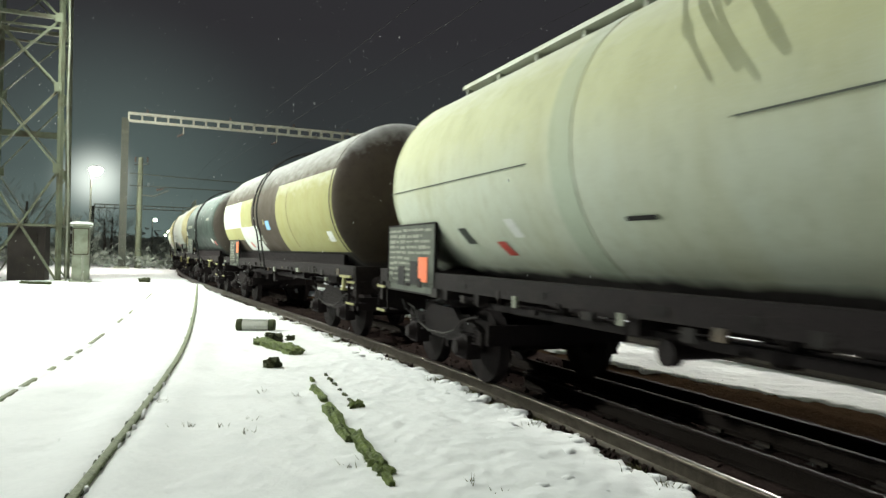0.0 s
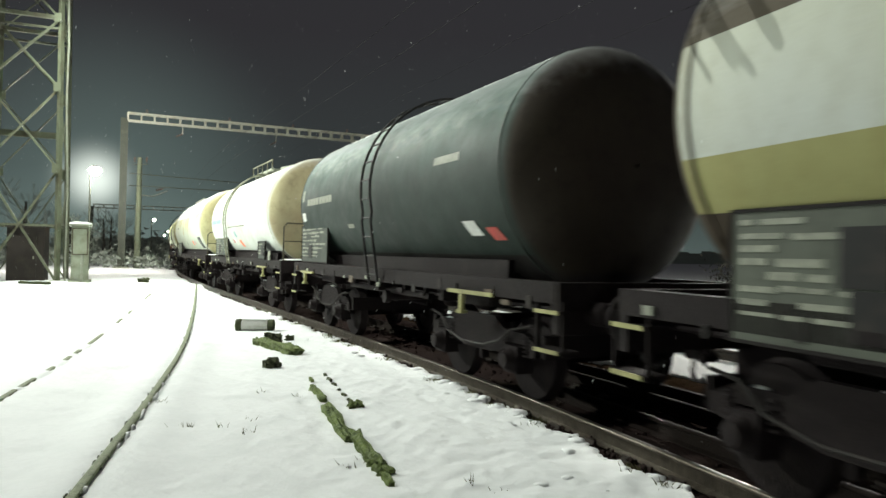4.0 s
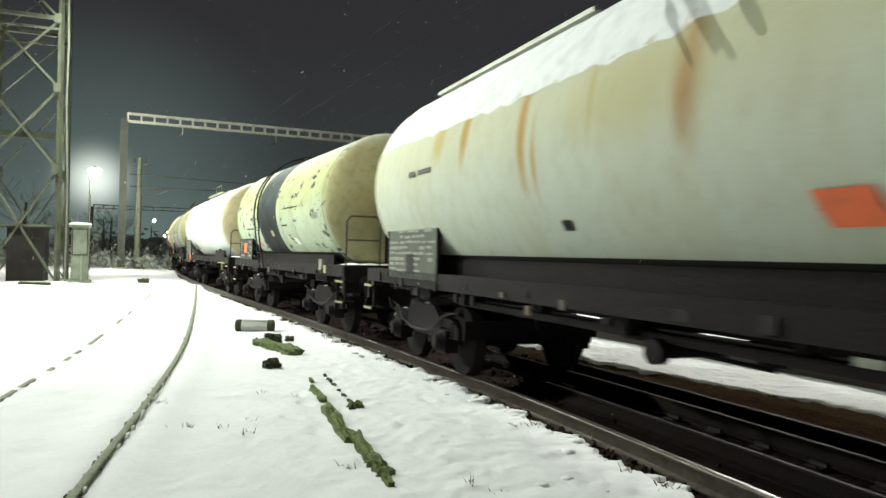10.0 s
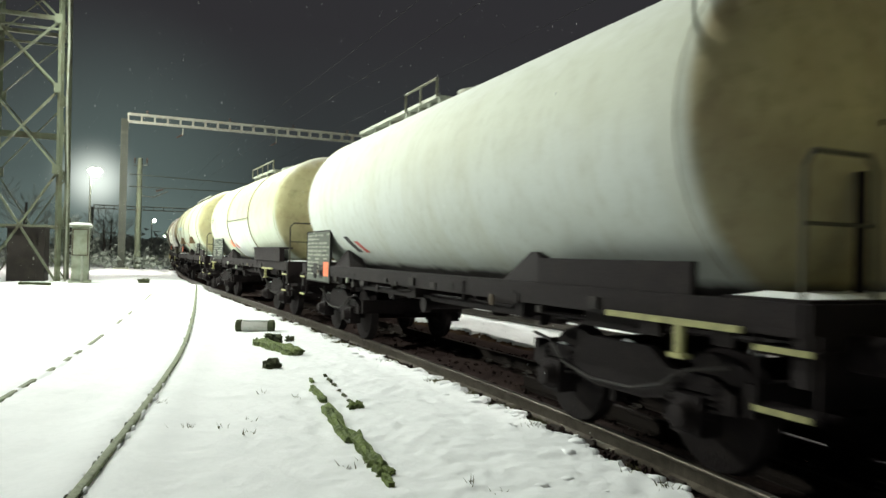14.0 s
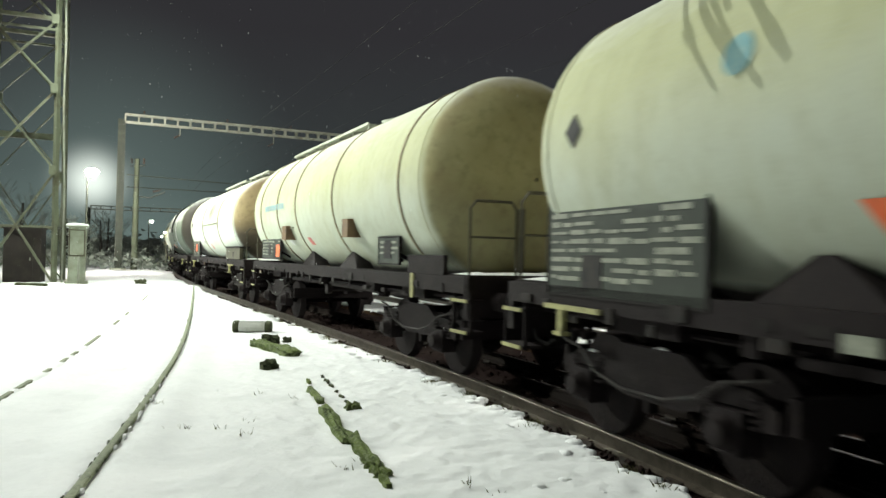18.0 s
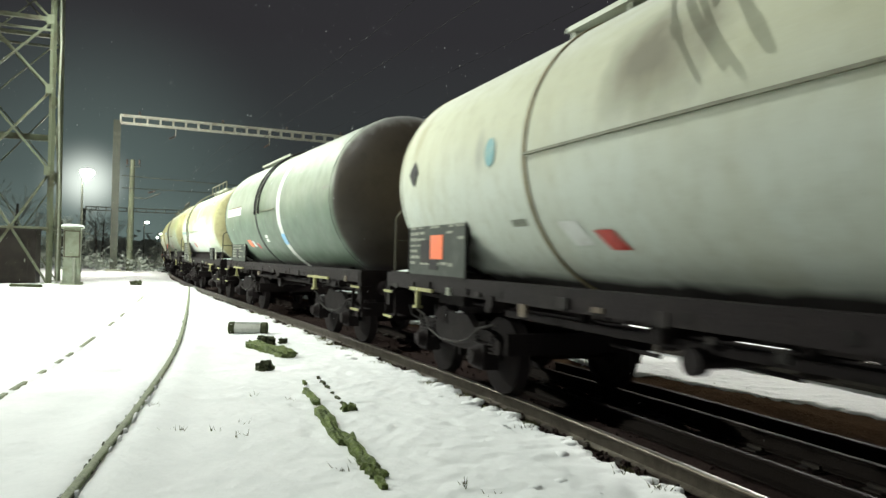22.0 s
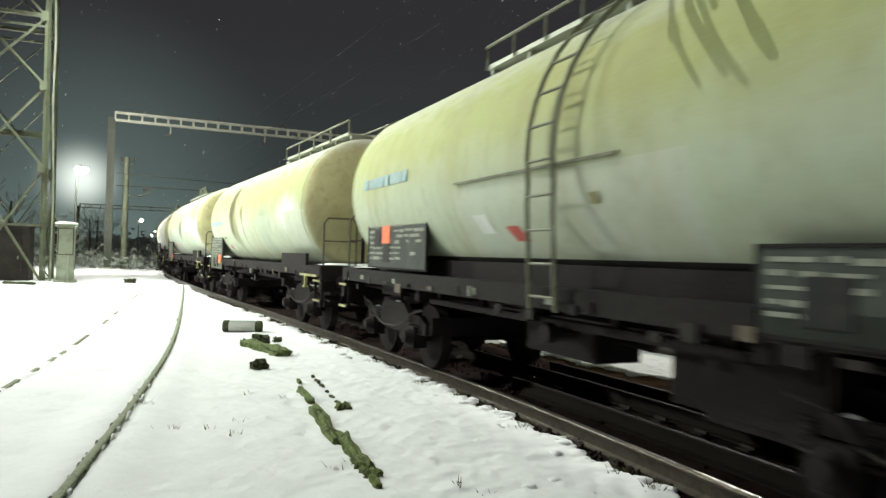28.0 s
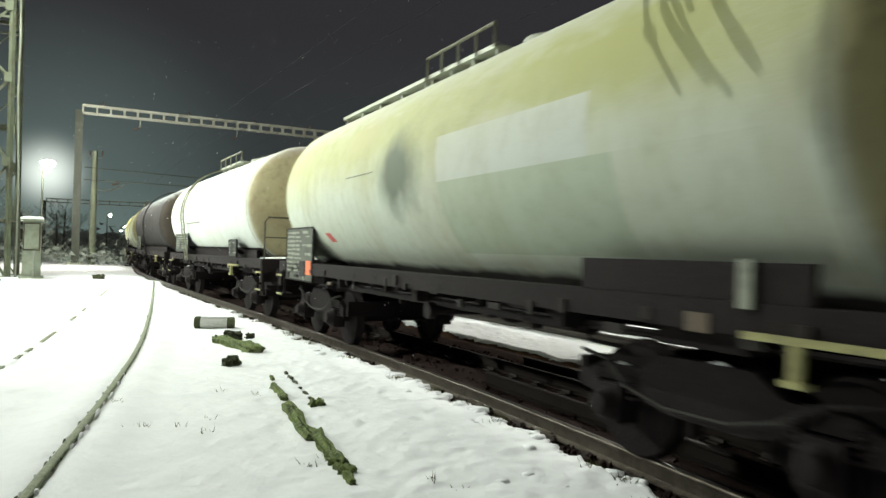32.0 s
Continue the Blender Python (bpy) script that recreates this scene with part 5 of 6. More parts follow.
GRIT_MOSS = mat("dark_moss", (0.040, 0.050, 0.022), 0.95, other=(0.020, 0.026, 0.012), scale=12, bump=0.8)
MOSSY_RAIL = mat("rail_with_algae_and_rust", (0.165, 0.19, 0.105), 0.8, other=(0.06, 0.07, 0.035), scale=7, amount=0.6, fine=(0.27, 0.29, 0.20), fine_scale=40, bump=0.4)
siding = thing("siding_track", "rusty siding track sunk in snow", "track", kind="structure")
part("rail", strip(SIDE_B, -18, 32, RAIL, 0.4), MOSSY_RAIL, siding, "rusty rail, its head bare of snow")
part("rail", strip(SIDE_C, -18, 33, [(o, z - .046) for o, z in RAIL], 0.4), MOSSY_RAIL, siding, "rusty rail showing through the snow in dashes")
# snow drifted over the far siding rail, which shows only in the gaps between the drifts
rnd = random.Random(41)
b = Build()
BARE = ((3.2, 4.3), (5.3, 5.9), (6.9, 7.9), (8.15, 8.6), (9.28, 9.45), (10.1, 10.42), (10.78, 11.1), (11.82, 13.2), (15.2, 16.1), (17.3, 18.3), (22.4, 25.4))
lo = -6.0
for d0, d1 in BARE + ((33.0, 34.0),):
    ys = np.linspace(lo, d0, max(5, int((d0 - lo) / .10)))
    v, f = [], []
    for i, y in enumerate(ys):
        X, M = np.interp(y, SIDE_C[1], SIDE_C[0]), np.interp(y, SIDE_C[1], SIDE_C[2])
        k = math.sqrt(1 + M * M)
        end = min(1.0, min(y - lo, d0 - y) / .14 + .12)
        top = -.046 + (.016 + .012 * noise.noise((y * 3.1, 4.0, 1.0))) * end - .02 * (1 - end)
        for o, h in ((-.24, -.10), (-.12, -.062), (-.06, top - .006), (0, top), (.06, top - .006), (.12, -.062), (.24, -.10)):
            o += .02 * noise.noise((y * 5.0, o * 9.0, 7.0))
            v.append((X + o / k, y - o * M / k, h))
    f = [(i * 7 + j, i * 7 + j + 1, i * 7 + j + 8, i * 7 + j + 7) for i in range(len(ys) - 1) for j in range(6)]
    b.add(v, f)
    lo = d1
tagged(part("snow_drifts", b, SNOW, angle=180), "low drifts of snow lying over the far siding rail", "snow", kind="stuff")
# snow crumbs and moss that nibble at the edges of the bare siding rail
for nm, label, category, m, count in (("snow_crumbs", "crumbs of snow clinging to the siding rail", "snow", SNOW, 60), ("moss_crumbs", "dark moss along the siding rail's edge", "moss", GRIT_MOSS, 60)):
    b = Build()
    for i in range(count):
        y = 3.4 + 22 * rnd.random() ** 1.5
        X, M = np.interp(y, SIDE_B[1], SIDE_B[0]), np.interp(y, SIDE_B[1], SIDE_B[2])
        k = math.sqrt(1 + M * M)
        side = rnd.choice((-1, -1, 1)) if m is GRIT_MOSS else rnd.choice((-1, 1, 1))
        o = side * (rnd.uniform(.034, .050) if m is GRIT_MOSS else rnd.uniform(.030, .050))
        q = rnd.uniform(.007, .014) if m is GRIT_MOSS else rnd.uniform(.010, .022)
        cx, cy, ln = X + o / k, y - o * M / k, rnd.uniform(2.0, 7.0)
        pts = []
        for h, rr in ((-1.2, 1.1), (.25, .85), (.5, .4)):
            for j in range(6):
                a = j * 6.283 / 6
                u, t_ = q * rr * math.cos(a) * rnd.uniform(.7, 1.2), q * rr * math.sin(a) * ln * rnd.uniform(.8, 1.2)
                pts.append((cx + u + t_ * M / k, cy + t_ / k, -.012 + q * h))
        b.add(pts, [(r * 6 + j, r * 6 + (j + 1) % 6, r * 6 + 6 + (j + 1) % 6, r * 6 + 6 + j) for r in (0, 1) for j in range(6)] + [tuple(range(12, 18))])
    tagged(part(nm, b, m, angle=180), label, category, kind="stuff")
far_track = thing("far_track", "second track across the snow behind the train", "track", kind="structure")
for c in (FAR_D, beside(FAR_D, GAUGE)):
    part("rail", strip(c, -20, 120, [(o, z + .115) for o, z in RAIL], 0.8), OILY, far_track)
third = beside(FAR_D, 4.6)
third_track = thing("third_track", "third track across the snow behind the train", "track", kind="structure")
for c in (third, beside(third, GAUGE)):
    part("rail", strip(c, -20, 120, [(o, z + .02) for o, z in RAIL], 0.8), OILY, third_track)

# shoulder stones: one heap along both edges of the bed
rnd = random.Random(5)
b = Build()
for i in range(5200):
    y = rnd.uniform(3.2, 20) if i % 4 else rnd.uniform(20, 34)
    o = (rnd.gauss(-1.10, .12) if i % 5 else rnd.uniform(-.6, .6)) if i % 3 else rnd.gauss(1.3, .12)
    X, M = np.interp(y, MAIN[1], MAIN[0]), np.interp(y, MAIN[1], MAIN[2])
    k = math.sqrt(1 + M * M)
    c = Vector((X + o / k, y - o * M / k, -.175 + rnd.uniform(-.02, .03)))
    r_ = rnd.uniform(.018, .045)
    ax_ = Matrix.Rotation(rnd.uniform(0, 6.28), 3, Vector((rnd.gauss(0, 1), rnd.gauss(0, 1), rnd.gauss(0, 1))).normalized())
    pts = [c + ax_ @ (Vector(p) * r_ * rnd.uniform(.7, 1.2)) for p in ((1, 0, 0), (-1, 0, 0), (0, 1, 0), (0, -1, 0), (0, 0, .8), (0, 0, -.8))]
    b.add(pts, [(0, 2, 4), (2, 1, 4), (1, 3, 4), (3, 0, 4), (2, 0, 5), (1, 2, 5), (3, 1, 5), (0, 3, 5)])
tagged(part("ballast_stones", b, BALLAST, angle=20), "loose dark ballast stones along the bed's edges", "stones", kind="stuff")

# tufts of dead grass
GRASS = mat("dead_grass", (0.10, 0.10, 0.035), 0.8, other=(0.06, 0.07, 0.02), scale=9)
b = Build()


def tuft(b, x, y, n, h, spread, rnd):
    z0 = ground_z(x, y) - .02
    for _ in range(n):
        a, l_ = rnd.uniform(0, 6.28), h * rnd.uniform(.4, 1)
        bx, by_ = x + rnd.gauss(0, spread), y + rnd.gauss(0, spread)
        tip = (bx + math.cos(a) * l_ * .8, by_ + math.sin(a) * l_ * .8, z0 + l_)
        w_ = .006
        b.add([(bx - w_, by_, z0), (bx + w_, by_, z0), (bx, by_ + w_, z0), tip], [(0, 1, 3), (1, 2, 3), (2, 0, 3)])


for i in range(46):
    y = 4.2 + 16 * rnd.random() ** 1.5
    X, M = np.interp(y, MAIN[1], MAIN[0]), np.interp(y, MAIN[1], MAIN[2])
    o = rnd.gauss(-1.18, .07)
    k = math.sqrt(1 + M * M)
    tuft(b, X + o / k, y - o * M / k, rnd.randint(18, 46), .085, .05, rnd)
for x, y in ((-2.0, 6.6), (-1.75, 6.4), (-1.9, 6.9), (-2.1, 8.2), (-1.6, 8.0), (-.75, 5.5), (-.6, 5.6), (.45, 5.0), (.2, 5.15), (-2.4, 6.55), (-3.0, 7.4)):
    tuft(b, x, y, rnd.randint(4, 9), .08, .05, rnd)
tagged(part("grass_tufts", b, GRASS), "sparse dead grass poking through the snow", "grass", kind="stuff")


def rubble(name, label, category, x, y, size, seed, material, turn=0.0, sink=.35):
    """A lump with worn, uneven faces, half sunk in the snow."""
    rn = random.Random(seed)
    bm = bmesh.new()
    bmesh.ops.create_cube(bm, size=1.0)
    bmesh.ops.subdivide_edges(bm, edges=bm.edges[:], cuts=7, use_grid_fill=True)
    for vv in bm.verts:
        c = vv.co
        edge = sorted((abs(c.x), abs(c.y), abs(c.z)))
        c *= 1 - .22 * max(0, edge[1] + edge[2] - .8)
        vv.co = Vector((c.x * size[0], c.y * size[1], c.z * size[2])) + Vector([.34 * min(size) * noise.noise((c.x * 4 + k * 9, c.y * 4, c.z * 4 + seed)) for k in range(3)]) + Vector([.30 * min(size) * noise.noise((c.x * size[0] * 16 + k * 5, c.y * size[1] * 16, c.z * size[2] * 16 + seed)) for k in range(3)])
    me = bpy.data.meshes.new(name)
    bm.to_mesh(me)
    bm.free()
    me.materials.append(material)
    me.shade_smooth()
    me.set_sharp_from_angle(angle=radians(40))
    ob = new(name, me)
    ob.matrix_world = pose(x, y, ground_z(x, y) + size[2] * (.5 - sink), 0, 0, turn)
    return tagged(ob, label, category)


MOSS = mat("mossy_wood", (0.14, 0.18, 0.055), 0.95, other=(0.030, 0.042, 0.018), scale=7, amount=0.9, fine=(0.25, 0.29, 0.17), fine_scale=30, bump=1.0, bump_scale=30, spec=0.1)
CLOD = mat("dark_earth", (0.06, 0.07, 0.03), 0.95, other=(0.03, 0.035, 0.015), scale=7, bump=0.8)
PALE = mat("whitewashed_concrete", (0.60, 0.61, 0.56), 0.85, other=(0.42, 0.43, 0.36), scale=4, bump=0.4)

# clearance marker: white block with dark ends
mk = thing("clearance_marker", "whitewashed concrete clearance marker with dark ends", "marker", pose(-3.92, 14.66, -.07, 0, 0, 3))
b = Build().lathe([(-.27, .115), (-.26, .125), (.26, .125), (.27, .115)], 10, "x", (0, 0, .10))
part("block", b, PALE, mk)
for s in (-1, 1):
    part("end_cap", Build().lathe([(s * .27, .125), (s * .30, .135), (s * .385, .132), (s * .40, .11)], 10, "x", (0, 0, .10)), CLOD, mk, "dark painted end")
part("cap_snow", Build().box(-.25, -.07, .215, .25, .07, .235), SNOW_CAP, mk)
rubble("wood_block", "mossy broken sleeper end lying in snow", "wood", -2.82, 11.95, (1.55, .26, .16), 3, MOSS, -52, .4)
rubble("earth_clod", "dark mossy clod on the snow", "clod", -3.08, 12.75, (.26, .2, .2), 4, CLOD, 20, .2)
rubble("earth_clod", "small dark clod on the snow", "clod", -2.85, 13.1, (.14, .1, .1), 14, CLOD, 20, .2)
rubble("earth_clod", "dark lump of frozen earth on the snow", "clod", -2.44, 10.05, (.22, .16, .14), 5, CLOD, 50, .25)
for i, (x, y, ln, wd, seed) in enumerate(((-1.42, 8.12, .86, .07, 6), (-1.0, 6.85, 1.45, .115, 7), (-.64, 5.98, .95, .115, 8), (-.43, 5.36, .20, .10, 9), (-.91, 7.56, .15, .13, 10), (-.37, 5.12, .24, .045, 16), (-1.66, 9.0, .16, .04, 18))):
    rubble("timber_fragment" if ln > .3 else "earth_clod", "mossy old timber edge showing through the snow" if ln > .3 else "small mossy lump beside the timber", "wood" if ln > .3 else "clod", x, y, (ln, wd, .12), seed, MOSS, 109, .62)
cable = [(-1.56 + .055 * i, 9.45 - .16 * i) for i in range(12)]
for i, (x, y) in enumerate(cable):
    if i % 2 == 0:
        rubble("earth_clod", "tiny dark clod in a row across the snow", "clod", x, y, (.07 + .05 * (i % 3), .035, .05), 20 + i, CLOD, 115, .45)
rubble("snowy_plank", "snow-crusted plank lying flat", "wood", -17.7, 30.2, (1.3, .2, .1), 31, CLOD, 5, .2)
rubble("stone", "dark stone in the snow by the switch", "stone", -14.6, 34.0, (.45, .3, .25), 32, CLOD, 5, .3)

LAMP = glow("lit_lamp_glass", (1.0, 1.0, 0.93), 260)
LAMP_FAR = glow("lit_far_lamp_glass", (1.0, 0.98, 0.88), 90)

# ---- lighting mast: a lattice tower ----
MAST_PAINT = mat("weathered_green_grey_mast_paint", (0.17, 0.19, 0.125), 0.65, 0.1, other=(0.10, 0.082, 0.05), scale=1.6, amount=0.5, bump=0.2)
MX, MY, MW = -20.4, 33.9, 3.25
mast = thing("lighting_mast", "tall lattice steel lighting mast, weathered pale green", "mast", pose(MX, MY, -.15, 0, 0, 22))
hts = [0, 5.42, 9.3, 12.6, 15.7, 18.6, 21.2]


def leg_at(i, j, z):
    h = MW / 2 * (1 - .12 * z / 22.0)
    return Vector((i * h, j * h, z))


for i in (-1, 1):
    for j in (-1, 1):
        lg = part("leg", Build().bar(leg_at(i, j, -.3), leg_at(i, j, 22.2), .19, .19), MAST_PAINT, mast)
        part("foot", Build().box(i * MW / 2 - .3, j * MW / 2 - .3, -.3, i * MW / 2 + .3, j * MW / 2 + .3, .12), CONCRETE, lg)
        for z in hts[1:]:
            part("gusset_plate", Build().box(-.16, -.015, -.22, .16, .015, .22, Matrix.Translation(leg_at(i, j, z) + Vector((-.12 * i, .11 * j, 0)))), MAST_PAINT, lg)
for n_, (a, c) in enumerate(zip(hts, hts[1:])):
    for (i, j), (k, l_) in (((-1, -1), (1, -1)), ((1, -1), (1, 1)), ((1, 1), (-1, 1)), ((-1, 1), (-1, -1))):
        front = j < 0 and l_ < 0
        part("brace", Build().bar(leg_at(i, j, a), leg_at(k, l_, c), .10 if front else .06), MAST_PAINT, mast)
        part("brace", Build().bar(leg_at(k, l_, a) * .995, leg_at(i, j, c) * .995, .10 if front else .06), MAST_PAINT, mast)
for z, wd in ((2.72, .10), (12.1, .10), (12.62, .18), (18.6, .1), (21.2, .1)):
    for (i, j), (k, l_) in (((-1, -1), (1, -1)), ((1, -1), (1, 1)), ((1, 1), (-1, 1)), ((-1, 1), (-1, -1))):
        part("strut", Build().bar(leg_at(i, j, z), leg_at(k, l_, z), wd), MAST_PAINT, mast)
part("strut", Build().bar(leg_at(-1, 1, 7.4), leg_at(1, 1, 7.4), .22, .3), MAST_PAINT, mast)
for z0, z1, d in ((0, 8.6, .32), (8.6, 14.5, .27), (14.5, 22, .30)):
    part("conduit", Build().tube([leg_at(1, -1, z0) + Vector((d, .1, 0)), leg_at(1, -1, (z0 + z1) / 2) + Vector((d + .05, .1, 0)), leg_at(1, -1, z1) + Vector((.27, .1, 0))], .05, 6), GALV, mast, "cable pipe strapped to the mast's leg")
# lower bracket out of view, added to go with mast_flood
lowbar = part("flood_bracket", Build().bar((-1.9, -1.75, 15.8), (1.9, -1.75, 15.8), .12), MAST_PAINT, mast)
for lx in (-1.2, 0, 1.2):
    part("floodlight", Build().box(lx - .28, -2.0, 15.9, lx + .28, -1.7, 16.3), MAST_PAINT, lowbar)
part("head_platform", Build().box(-1.7, -1.7, 22.1, 1.7, 1.7, 22.25), MAST_PAINT, mast)
for y in (-.2, .2):
    part("ladder_stile", Build().bar((1.35, y, 0), (1.2, y, 22), .05), MAST_PAINT, mast)
for k_, (lx, ly) in enumerate(((.9, -1.5), (-.9, -1.5), (.6, 1.5), (-.6, 1.5))):
    fl = part("floodlight", Build().box(lx - .3, ly - .15, 22.3, lx + .3, ly + .15, 22.75), MAST_PAINT, mast)
    part("flood_glass", Build().box(lx - .27, ly + (-.17 if ly < 0 else .155), 22.33, lx + .27, ly + (-.155 if ly < 0 else .17), 22.72), LAMP, fl)

# transformer box and cabinet at the mast's foot
HUT = mat("dark_brown_hut_paint", (0.030, 0.022, 0.018), 0.7, other=(0.05, 0.04, 0.03), scale=2)
hut = thing("equipment_hut", "dark brown steel equipment hut under the mast", "hut", pose(-19.92, 33.4, -.1, 0, 0, 20))
part("body", Build().box(-.78, -.6, 0, .78, .6, 2.55), HUT, hut)
part("roof", Build().box(-.84, -.66, 2.55, .84, .66, 2.64), HUT, hut)
part("door", Build().box(-.45, -.64, .15, .45, -.60, 2.15), HUT, hut)
part("handle", Build().box(.32, -.68, 1.05, .36, -.64, 1.2), GALV, hut)
CAB = mat("pale_cabinet_paint", (0.30, 0.33, 0.25), 0.6, other=(0.20, 0.21, 0.14), scale=2.5, amount=0.6)
cab = thing("signal_cabinet", "pale grey-green signal cabinet with a snow cap", "cabinet", pose(-17.1, 32.8, -.08, 0, 0, 24))
part("body", Build().box(-.36, -.33, .12, .36, .33, 2.66), CAB, cab)
part("plinth", Build().box(-.47, -.4, -.1, .47, .4, .14), CONCRETE, cab)
dr = part("door", Build().box(-.31, -.385, 1.35, .31, -.33, 2.5), CAB, cab)
part("door_frame", Build().box(-.33, -.40, 1.30, -.29, -.36, 2.54).box(.29, -.40, 1.30, .33, -.36, 2.54).box(-.29, -.40, 2.5, .29, -.36, 2.54).box(-.29, -.40, 1.30, .29, -.36, 1.34), RUST, dr)
part("lower_door", Build().box(-.31, -.385, .2, .31, -.33, 1.28), CAB, cab)
part("cable_pipe", Build().tube([(.1, -.42, 0), (.1, -.42, 1.3)], .06, 8), GALV, cab)
part("roof", Build().box(-.47, -.45, 2.66, .47, .45, 2.72), CAB, cab)
part("roof_snow", Build().lathe([(-.50, .02), (-.47, .10), (-.2, .15), (.3, .13), (.46, .08), (.49, .02)], 10, "x", (0, 0, 2.72)), SNOW_CAP, cab)

# ---- portal gantry over the tracks ----
# green steel darkened for the unlit legs; the beam keeps its pale tone
DIM_STEEL = mat("dark_green_weathered_steel", (0.042, 0.050, 0.036), 0.7, 0.1, other=(0.085, 0.095, 0.066), scale=1.4, amount=0.4, bump=0.2)


def gantry(x, y, h, length, n, turn, label, leg_w=.55, beam_h=.62, t=.13):
    g_ = thing("portal_gantry", label, "gantry", pose(x, y, -.2, 0, 0, turn))
    for k, lx in enumerate((0, length)):
        lx -= .25 if k == 0 else 0
        m_ = part("mast", Build().box(lx - leg_w / 2, -.13, 0, lx - leg_w / 2 + .2, .13, h + .2).box(lx + leg_w / 2 - .2, -.13, 0, lx + leg_w / 2, .13, h + .2).box(lx - leg_w / 2 + .2, -.04, 0, lx + leg_w / 2 - .2, .04, h + .2), DIM_STEEL, g_, "double-channel steel mast")
        for i in range(int(h / .8)):
            z = .3 + i * .8
            part("batten", Build().box(lx - leg_w / 2, -.05, z, lx + leg_w / 2, .05, z + .12), DIM_STEEL, m_)
        part("footing", Build().box(lx - .6, -.5, -.3, lx + .6, .5, .25), CONCRETE, m_)
    part("beam_chord", Build().bar((0, -.25, h), (length, -.25, h), t), GALV, g_)
    part("beam_chord", Build().bar((0, .25, h), (length, .25, h), t), GALV, g_)
    part("beam_chord", Build().bar((0, -.25, h + beam_h), (length, -.25, h + beam_h), t), GALV, g_)
    part("beam_chord", Build().bar((0, .25, h + beam_h), (length, .25, h + beam_h), t), GALV, g_)
    for i in range(n + 1):
        lx = length * i / n
        part("beam_post", Build().box(lx - t / 2, -.31, h, lx + t / 2, -.19, h + beam_h).box(lx - t / 2, .19, h, lx + t / 2, .31, h + beam_h).box(lx - t / 2, -.3, h + beam_h - .03, lx + t / 2, .3, h + beam_h + .03), GALV, g_)
    return g_


INSUL = mat("brown_insulator_glaze", (0.10, 0.06, 0.04), 0.3, other=(0.05, 0.03, 0.02), scale=8)


def insulator(parent, p0, p1, n=5, r=.09):
    p0, p1 = Vector(p0), Vector(p1)
    b = Build()
    rs, pts = [], []
    for i in range(n):
        for q, rr in ((.1, .03), (.35, r), (.6, r * .8), (.8, .03)):
            pts.append(p0 + (p1 - p0) * ((i + q) / n))
            rs.append(rr)
    part("insulator", b.tube(pts, rs, 8), INSUL, parent)


PORTAL_TURN = 24.5
near_portal = gantry(-26.0, 56.8, 12.2, 34.0, 34, PORTAL_TURN, "pale steel portal gantry with a ladder-like beam across the tracks")
for lx in (4.2, 12.0, 19.0):
    part("drop_post", Build().bar((lx, 0, 12.2), (lx, 0, 11.5), .07), GALV, near_portal)
    insulator(near_portal, (lx, 0, 11.5), (lx - .5, 0, 11.2), 3)
for lx in (1.4, 8.0, 13.5, 18.5, 22.4):
    insulator(near_portal, (lx, 0, 12.85), (lx, 0, 13.25), 3, .12)
part("span_wire", Build().tube([(.2, 0, 7.9), (12, 0, 7.6), (24, 0, 7.5), (33.8, 0, 7.9)], .04, 5), DIM_STEEL, near_portal)
part("span_wire", Build().tube([(.2, 0, 6.9), (12, 0, 6.9), (24, 0, 6.9), (33.8, 0, 6.9)], .04, 5), DIM_STEEL, near_portal)
gantry(-51.4, 102, 7.6, 46.0, 34, 20, "distant portal gantry in the haze", .5, .5, .11)

# catenary pole beside the portal
# pole darkened like the gantry legs, its lack of light put into the colour
POLE_PAINT = mat("stained_concrete_pole", (0.12, 0.14, 0.09), 0.8, other=(0.06, 0.07, 0.045), scale=1.2, amount=0.6, bump=0.3)
pole = thing("catenary_pole", "tapered dark green-stained catenary pole with insulators", "pole", pose(-25.33, 57.6, -.2))
part("shaft", Build().tube([(0, 0, 0), (.03, 0, 9.3)], [.27, .19], 12), POLE_PAINT, pole)
part("cross_arm", Build().bar((-.5, 0, 8.7), (.7, 0, 8.75), .08), DIM_STEEL, pole)
part("bracket_arm", Build().bar((.1, 0, 6.2), (1.2, 0, 6.1), .09), DIM_STEEL, pole)
part("bracket_stay", Build().bar((1.2, 0, 6.1), (2.4, 0, 6.6), .08), DIM_STEEL, pole)
for lx in (-.4, .6):
    insulator(pole, (lx, 0, 8.9), (lx, 0, 9.35), 3, .1)
insulator(pole, (1.4, 0, 6.6), (2.0, 0, 6.75), 4, .1)

# overhead wires along the tracks
WIRE = mat("dull_copper_wire", (0.016, 0.016, 0.015), 0.8, 0.0, spec=0.05)
for off, h0, sag, rad, nm in ((0.1, 5.7, 0.0, .0045, "contact_wire"), (0.1, 6.75, .25, .0045, "messenger_wire"), (4.4, 7.6, .3, .0045, "messenger_wire"), (4.4, 6.3, 0, .0045, "contact_wire")):
    c = beside(MAIN, off)
    pts = []
    for y in np.arange(-4, 58, 2.0):
        u = (y + 4) / 62
        pts.append((np.interp(y, c[1], c[0]), y, h0 - sag * 4 * u * (1 - u)))
    tagged(part(nm, Build().tube(pts, rad, 5), WIRE), "thin overhead line wire above the tracks", "wire", group="overhead wires")

